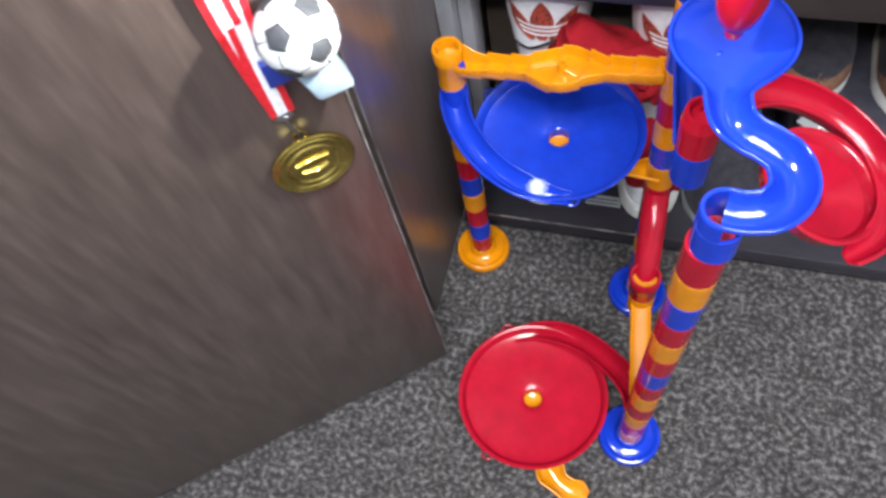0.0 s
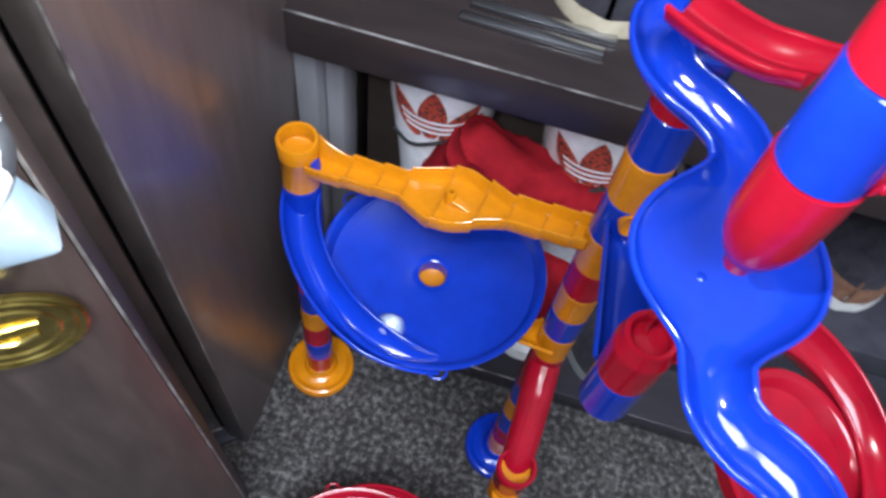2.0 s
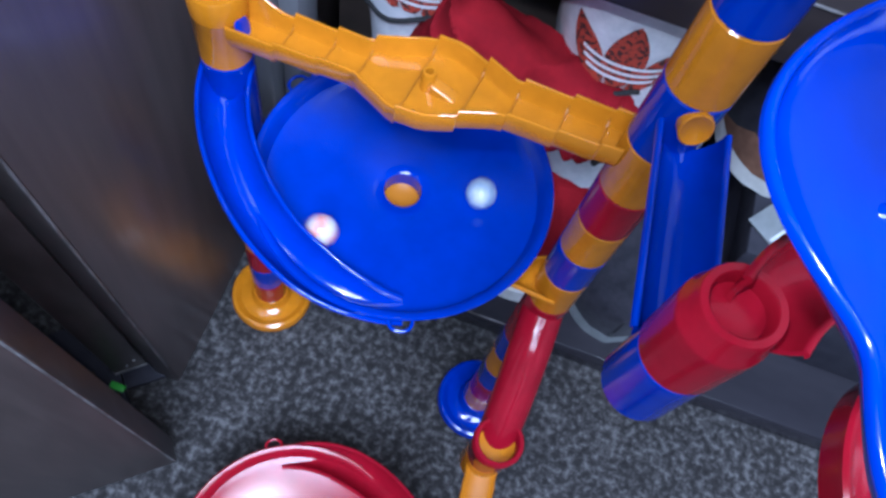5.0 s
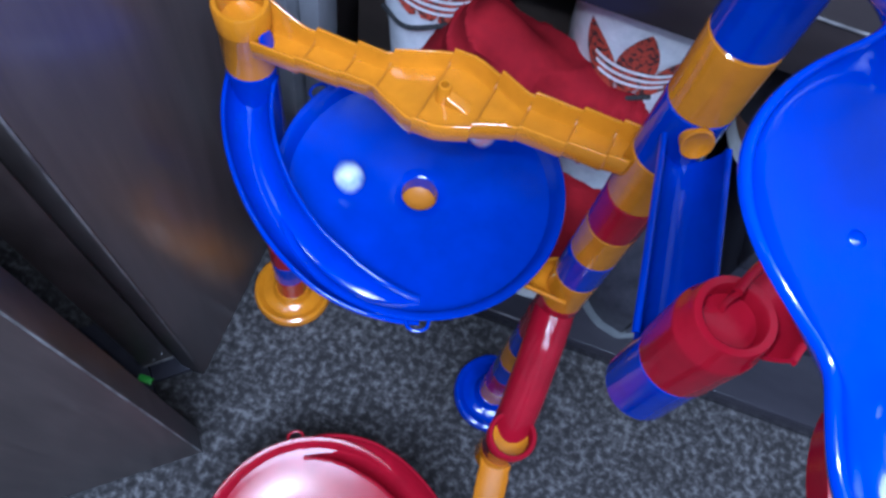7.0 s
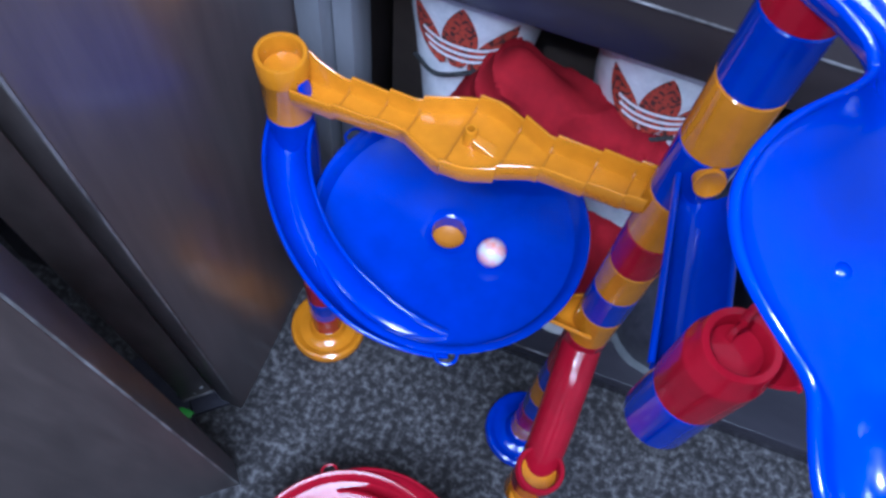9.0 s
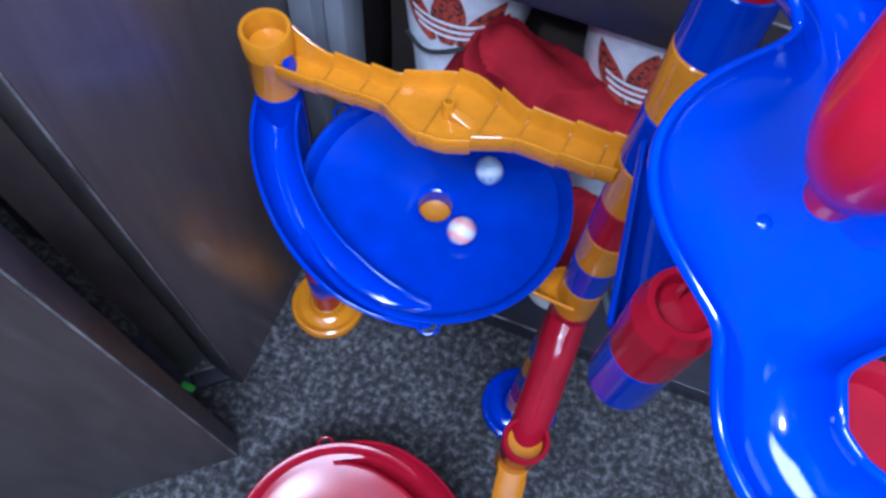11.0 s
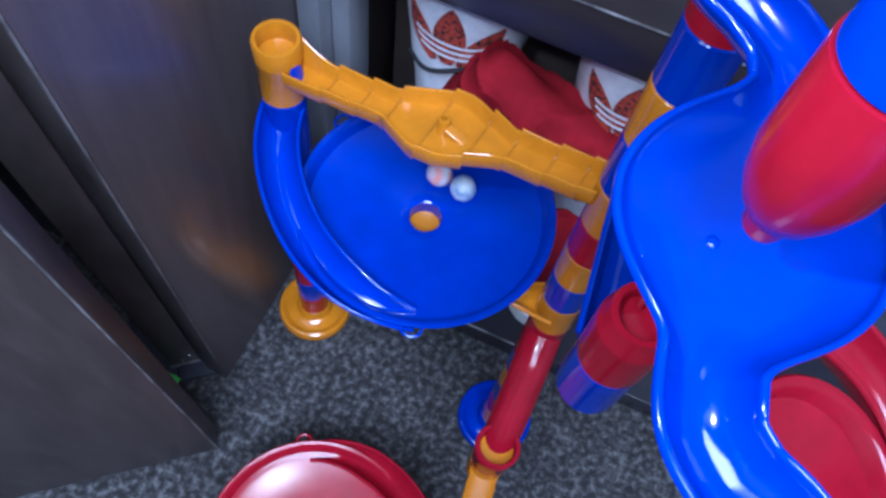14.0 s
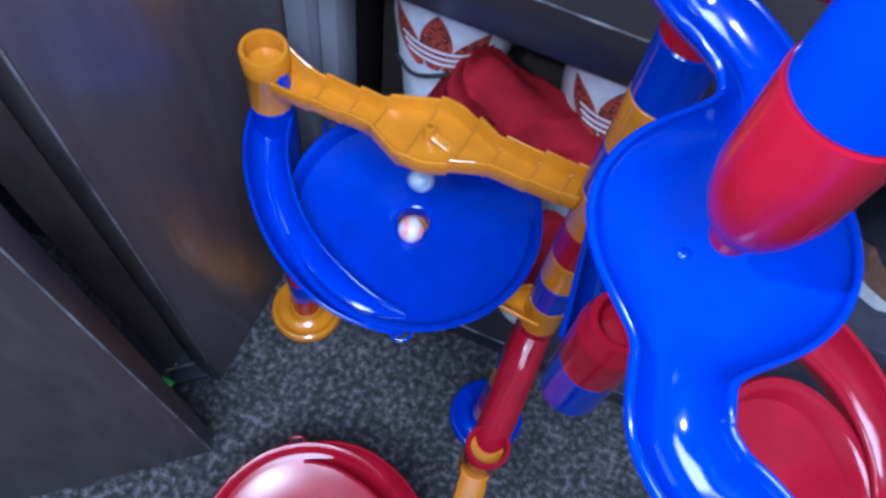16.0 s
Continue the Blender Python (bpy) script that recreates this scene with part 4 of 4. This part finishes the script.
def motions():
    """Seconds, degrees round the dish's hole, metres from it."""
    walk(marble_a, rolling([
        (0.0, 174, 0.0980), (0.1, 184, 0.0870), (0.2, 198, 0.0762), (0.3, 228, 0.0698), (0.4, 266, 0.0666), (0.5, 305, 0.0660), (0.6, 344, 0.0665),
        (0.7, 385, 0.0668), (0.8, 428, 0.0673), (0.9, 469, 0.0669), (1.0, 507, 0.0643), (1.1, 538, 0.0573), (1.2, 570, 0.0525), (1.3, 612, 0.0565),
        (1.4, 654, 0.0619), (1.5, 690, 0.0631), (1.6, 723, 0.0634), (1.7, 756, 0.0642), (1.8, 786, 0.0651), (1.9, 815, 0.0661), (2.0, 843, 0.0669),
        (2.1, 870, 0.0675), (2.2, 895, 0.0677), (2.3, 916, 0.0648), (2.4, 941, 0.0597), (2.5, 976, 0.0543), (2.6, 1013, 0.0510), (2.7, 1047, 0.0535),
        (2.8, 1079, 0.0574), (2.9, 1109, 0.0600), (3.0, 1137, 0.0623), (3.1, 1163, 0.0642), (3.2, 1187, 0.0656), (3.3, 1210, 0.0665), (3.4, 1233, 0.0668),
        (3.5, 1255, 0.0598), (3.6, 1279, 0.0497), (3.7, 1317, 0.0419), (3.8, 1357, 0.0415), (3.9, 1390, 0.0467), (4.0, 1415, 0.0533), (4.1, 1436, 0.0557),
        (4.2, 1460, 0.0562), (4.3, 1484, 0.0575), (4.4, 1511, 0.0629), (4.5, 1539, 0.0667), (4.6, 1567, 0.0681), (4.7, 1594, 0.0666), (4.8, 1622, 0.0627),
        (4.9, 1650, 0.0571), (5.0, 1677, 0.0510), (5.1, 1705, 0.0459), (5.2, 1733, 0.0427), (5.3, 1760, 0.0421), (5.4, 1788, 0.0442), (5.5, 1816, 0.0483),
        (5.6, 1843, 0.0535), (5.7, 1871, 0.0585), (5.8, 1899, 0.0621), (5.9, 1926, 0.0634), (6.0, 1954, 0.0621), (6.1, 1981, 0.0584), (6.2, 2009, 0.0532),
        (6.3, 2037, 0.0476), (6.4, 2064, 0.0427), (6.5, 2092, 0.0397), (6.6, 2120, 0.0391), (6.7, 2147, 0.0409), (6.8, 2175, 0.0447), (6.9, 2200, 0.0459),
        (7.0, 2225, 0.0476), (7.1, 2250, 0.0481), (7.2, 2273, 0.0481), (7.3, 2297, 0.0478), (7.4, 2321, 0.0476), (7.5, 2343, 0.0424), (7.6, 2371, 0.0348),
        (7.7, 2418, 0.0306), (7.8, 2467, 0.0288), (7.9, 2505, 0.0322), (8.0, 2539, 0.0374), (8.1, 2570, 0.0404), (8.2, 2597, 0.0425), (8.3, 2623, 0.0438),
        (8.4, 2647, 0.0442), (8.5, 2669, 0.0437), (8.6, 2694, 0.0407), (8.7, 2726, 0.0312), (8.8, 2765, 0.0241), (8.9, 2814, 0.0255), (9.0, 2863, 0.0281),
        (9.1, 2897, 0.0307), (9.2, 2927, 0.0333), (9.3, 2956, 0.0358), (9.4, 2983, 0.0382), (9.5, 3009, 0.0399), (9.6, 3035, 0.0406), (9.7, 3058, 0.0349),
        (9.8, 3089, 0.0269), (9.9, 3144, 0.0236), (10.0, 3201, 0.0225), (10.1, 3239, 0.0278), (10.2, 3272, 0.0331), (10.3, 3309, 0.0374), (10.4, 3345, 0.0402),
        (10.5, 3382, 0.0403), (10.6, 3419, 0.0376), (10.7, 3456, 0.0331), (10.8, 3492, 0.0284), (10.9, 3529, 0.0253), (11.0, 3566, 0.0249), (11.1, 3603, 0.0270),
        (11.2, 3640, 0.0308), (11.3, 3676, 0.0345), (11.4, 3713, 0.0365), (11.5, 3750, 0.0360), (11.6, 3787, 0.0331), (11.7, 3824, 0.0288), (11.8, 3860, 0.0247),
        (11.9, 3897, 0.0224), (12.0, 3934, 0.0225), (12.1, 3971, 0.0249), (12.2, 4007, 0.0283), (12.3, 4044, 0.0314), (12.4, 4073, 0.0316), (12.5, 4104, 0.0318),
        (12.6, 4137, 0.0282), (12.7, 4177, 0.0228), (12.8, 4230, 0.0193), (12.9, 4285, 0.0175), (13.0, 4334, 0.0221), (13.1, 4377, 0.0283), (13.2, 4405, 0.0299),
        (13.3, 4431, 0.0299), (13.4, 4459, 0.0245), (13.5, 4500, 0.0170), (13.6, 4583, 0.0121), (13.7, 4660, 0.0125), (13.8, 4710, 0.0175), (13.9, 4748, 0.0242),
        (14.0, 4777, 0.0262), (14.1, 4804, 0.0265), (14.2, 4836, 0.0222), (14.3, 4878, 0.0163), (14.4, 4947, 0.0147), (14.5, 5017, 0.0145), (14.6, 5060, 0.0171),
        (14.7, 5096, 0.0206), (14.8, 5134, 0.0220), (14.9, 5171, 0.0223), (15.0, 5200, 0.0192), (15.1, 5238, 0.0150), (15.2, 5310, 0.0137), (15.3, 5384, 0.0134),
        (15.4, 5436, 0.0182), (15.5, 5483, 0.0177), (15.6, 5525, 0.0164), (15.7, 5565, 0.0145), (15.8, 5603, 0.0124), (15.9, 5641, 0.0103), (16.0, 5681, 0.0084)]))
    walk(marble_b, rolling([
        (0.0, 263, 0.0653), (0.1, 308, 0.0700), (0.2, 352, 0.0729), (0.3, 393, 0.0712), (0.4, 432, 0.0676), (0.5, 471, 0.0639), (0.6, 512, 0.0623),
        (0.7, 557, 0.0639), (0.8, 599, 0.0655), (0.9, 633, 0.0636), (1.0, 665, 0.0618), (1.1, 701, 0.0668), (1.2, 736, 0.0718), (1.3, 766, 0.0716),
        (1.4, 791, 0.0710), (1.5, 814, 0.0699), (1.6, 838, 0.0682), (1.7, 864, 0.0658), (1.8, 896, 0.0627), (1.9, 936, 0.0582), (2.0, 975, 0.0544),
        (2.1, 1008, 0.0535), (2.2, 1039, 0.0538), (2.3, 1071, 0.0577), (2.4, 1102, 0.0616), (2.5, 1130, 0.0623), (2.6, 1154, 0.0636), (2.7, 1177, 0.0647),
        (2.8, 1201, 0.0648), (2.9, 1226, 0.0631), (3.0, 1255, 0.0585), (3.1, 1288, 0.0513), (3.2, 1322, 0.0457), (3.3, 1356, 0.0464), (3.4, 1385, 0.0496),
        (3.5, 1413, 0.0519), (3.6, 1444, 0.0545), (3.7, 1470, 0.0581), (3.8, 1495, 0.0585), (3.9, 1519, 0.0590), (4.0, 1543, 0.0593), (4.1, 1567, 0.0587),
        (4.2, 1592, 0.0566), (4.3, 1617, 0.0531), (4.4, 1646, 0.0511), (4.5, 1672, 0.0461), (4.6, 1700, 0.0381), (4.7, 1728, 0.0354), (4.8, 1755, 0.0347),
        (4.9, 1783, 0.0363), (5.0, 1811, 0.0398), (5.1, 1838, 0.0444), (5.2, 1866, 0.0491), (5.3, 1894, 0.0529), (5.4, 1922, 0.0547), (5.5, 1949, 0.0544),
        (5.6, 1977, 0.0519), (5.7, 2005, 0.0478), (5.8, 2032, 0.0432), (5.9, 2060, 0.0389), (6.0, 2088, 0.0362), (6.1, 2115, 0.0356), (6.2, 2143, 0.0372),
        (6.3, 2171, 0.0408), (6.4, 2198, 0.0455), (6.5, 2226, 0.0503), (6.6, 2254, 0.0541), (6.7, 2282, 0.0560), (6.8, 2309, 0.0557), (6.9, 2329, 0.0487),
        (7.0, 2356, 0.0383), (7.1, 2406, 0.0315), (7.2, 2458, 0.0282), (7.3, 2491, 0.0340), (7.4, 2518, 0.0417), (7.5, 2544, 0.0430), (7.6, 2569, 0.0431),
        (7.7, 2596, 0.0450), (7.8, 2623, 0.0478), (7.9, 2650, 0.0503), (8.0, 2674, 0.0514), (8.1, 2692, 0.0466), (8.2, 2715, 0.0380), (8.3, 2757, 0.0282),
        (8.4, 2804, 0.0219), (8.5, 2849, 0.0281), (8.6, 2889, 0.0372), (8.7, 2915, 0.0429), (8.8, 2937, 0.0456), (8.9, 2963, 0.0460), (9.0, 2992, 0.0464),
        (9.1, 3020, 0.0459), (9.2, 3046, 0.0435), (9.3, 3067, 0.0383), (9.4, 3094, 0.0326), (9.5, 3139, 0.0273), (9.6, 3189, 0.0243), (9.7, 3233, 0.0282),
        (9.8, 3271, 0.0338), (9.9, 3297, 0.0362), (10.0, 3319, 0.0383), (10.1, 3346, 0.0425), (10.2, 3373, 0.0452), (10.3, 3408, 0.0431), (10.4, 3443, 0.0387),
        (10.5, 3478, 0.0336), (10.6, 3513, 0.0294), (10.7, 3548, 0.0276), (10.8, 3582, 0.0285), (10.9, 3617, 0.0317), (11.0, 3652, 0.0359), (11.1, 3687, 0.0394),
        (11.2, 3722, 0.0410), (11.3, 3757, 0.0398), (11.4, 3792, 0.0364), (11.5, 3827, 0.0318), (11.6, 3862, 0.0276), (11.7, 3896, 0.0251), (11.8, 3931, 0.0251),
        (11.9, 3966, 0.0274), (12.0, 4001, 0.0310), (12.1, 4036, 0.0345), (12.2, 4071, 0.0365), (12.3, 4106, 0.0362), (12.4, 4127, 0.0332), (12.5, 4154, 0.0295),
        (12.6, 4201, 0.0226), (12.7, 4254, 0.0179), (12.8, 4305, 0.0220), (12.9, 4350, 0.0284), (13.0, 4380, 0.0332), (13.1, 4405, 0.0359), (13.2, 4433, 0.0357),
        (13.3, 4463, 0.0346), (13.4, 4494, 0.0317), (13.5, 4528, 0.0282), (13.6, 4563, 0.0266), (13.7, 4605, 0.0229), (13.8, 4654, 0.0225), (13.9, 4702, 0.0232),
        (14.0, 4739, 0.0270), (14.1, 4769, 0.0311), (14.2, 4795, 0.0327), (14.3, 4820, 0.0330), (14.4, 4849, 0.0260), (14.5, 4886, 0.0189), (14.6, 4946, 0.0192),
        (14.7, 5006, 0.0202), (14.8, 5043, 0.0220), (14.9, 5075, 0.0245), (15.0, 5114, 0.0280), (15.1, 5151, 0.0303), (15.2, 5179, 0.0299), (15.3, 5206, 0.0272),
        (15.4, 5239, 0.0209), (15.5, 5277, 0.0211), (15.6, 5320, 0.0216), (15.7, 5365, 0.0223), (15.8, 5412, 0.0230), (15.9, 5459, 0.0238), (16.0, 5505, 0.0244)]))


motions()
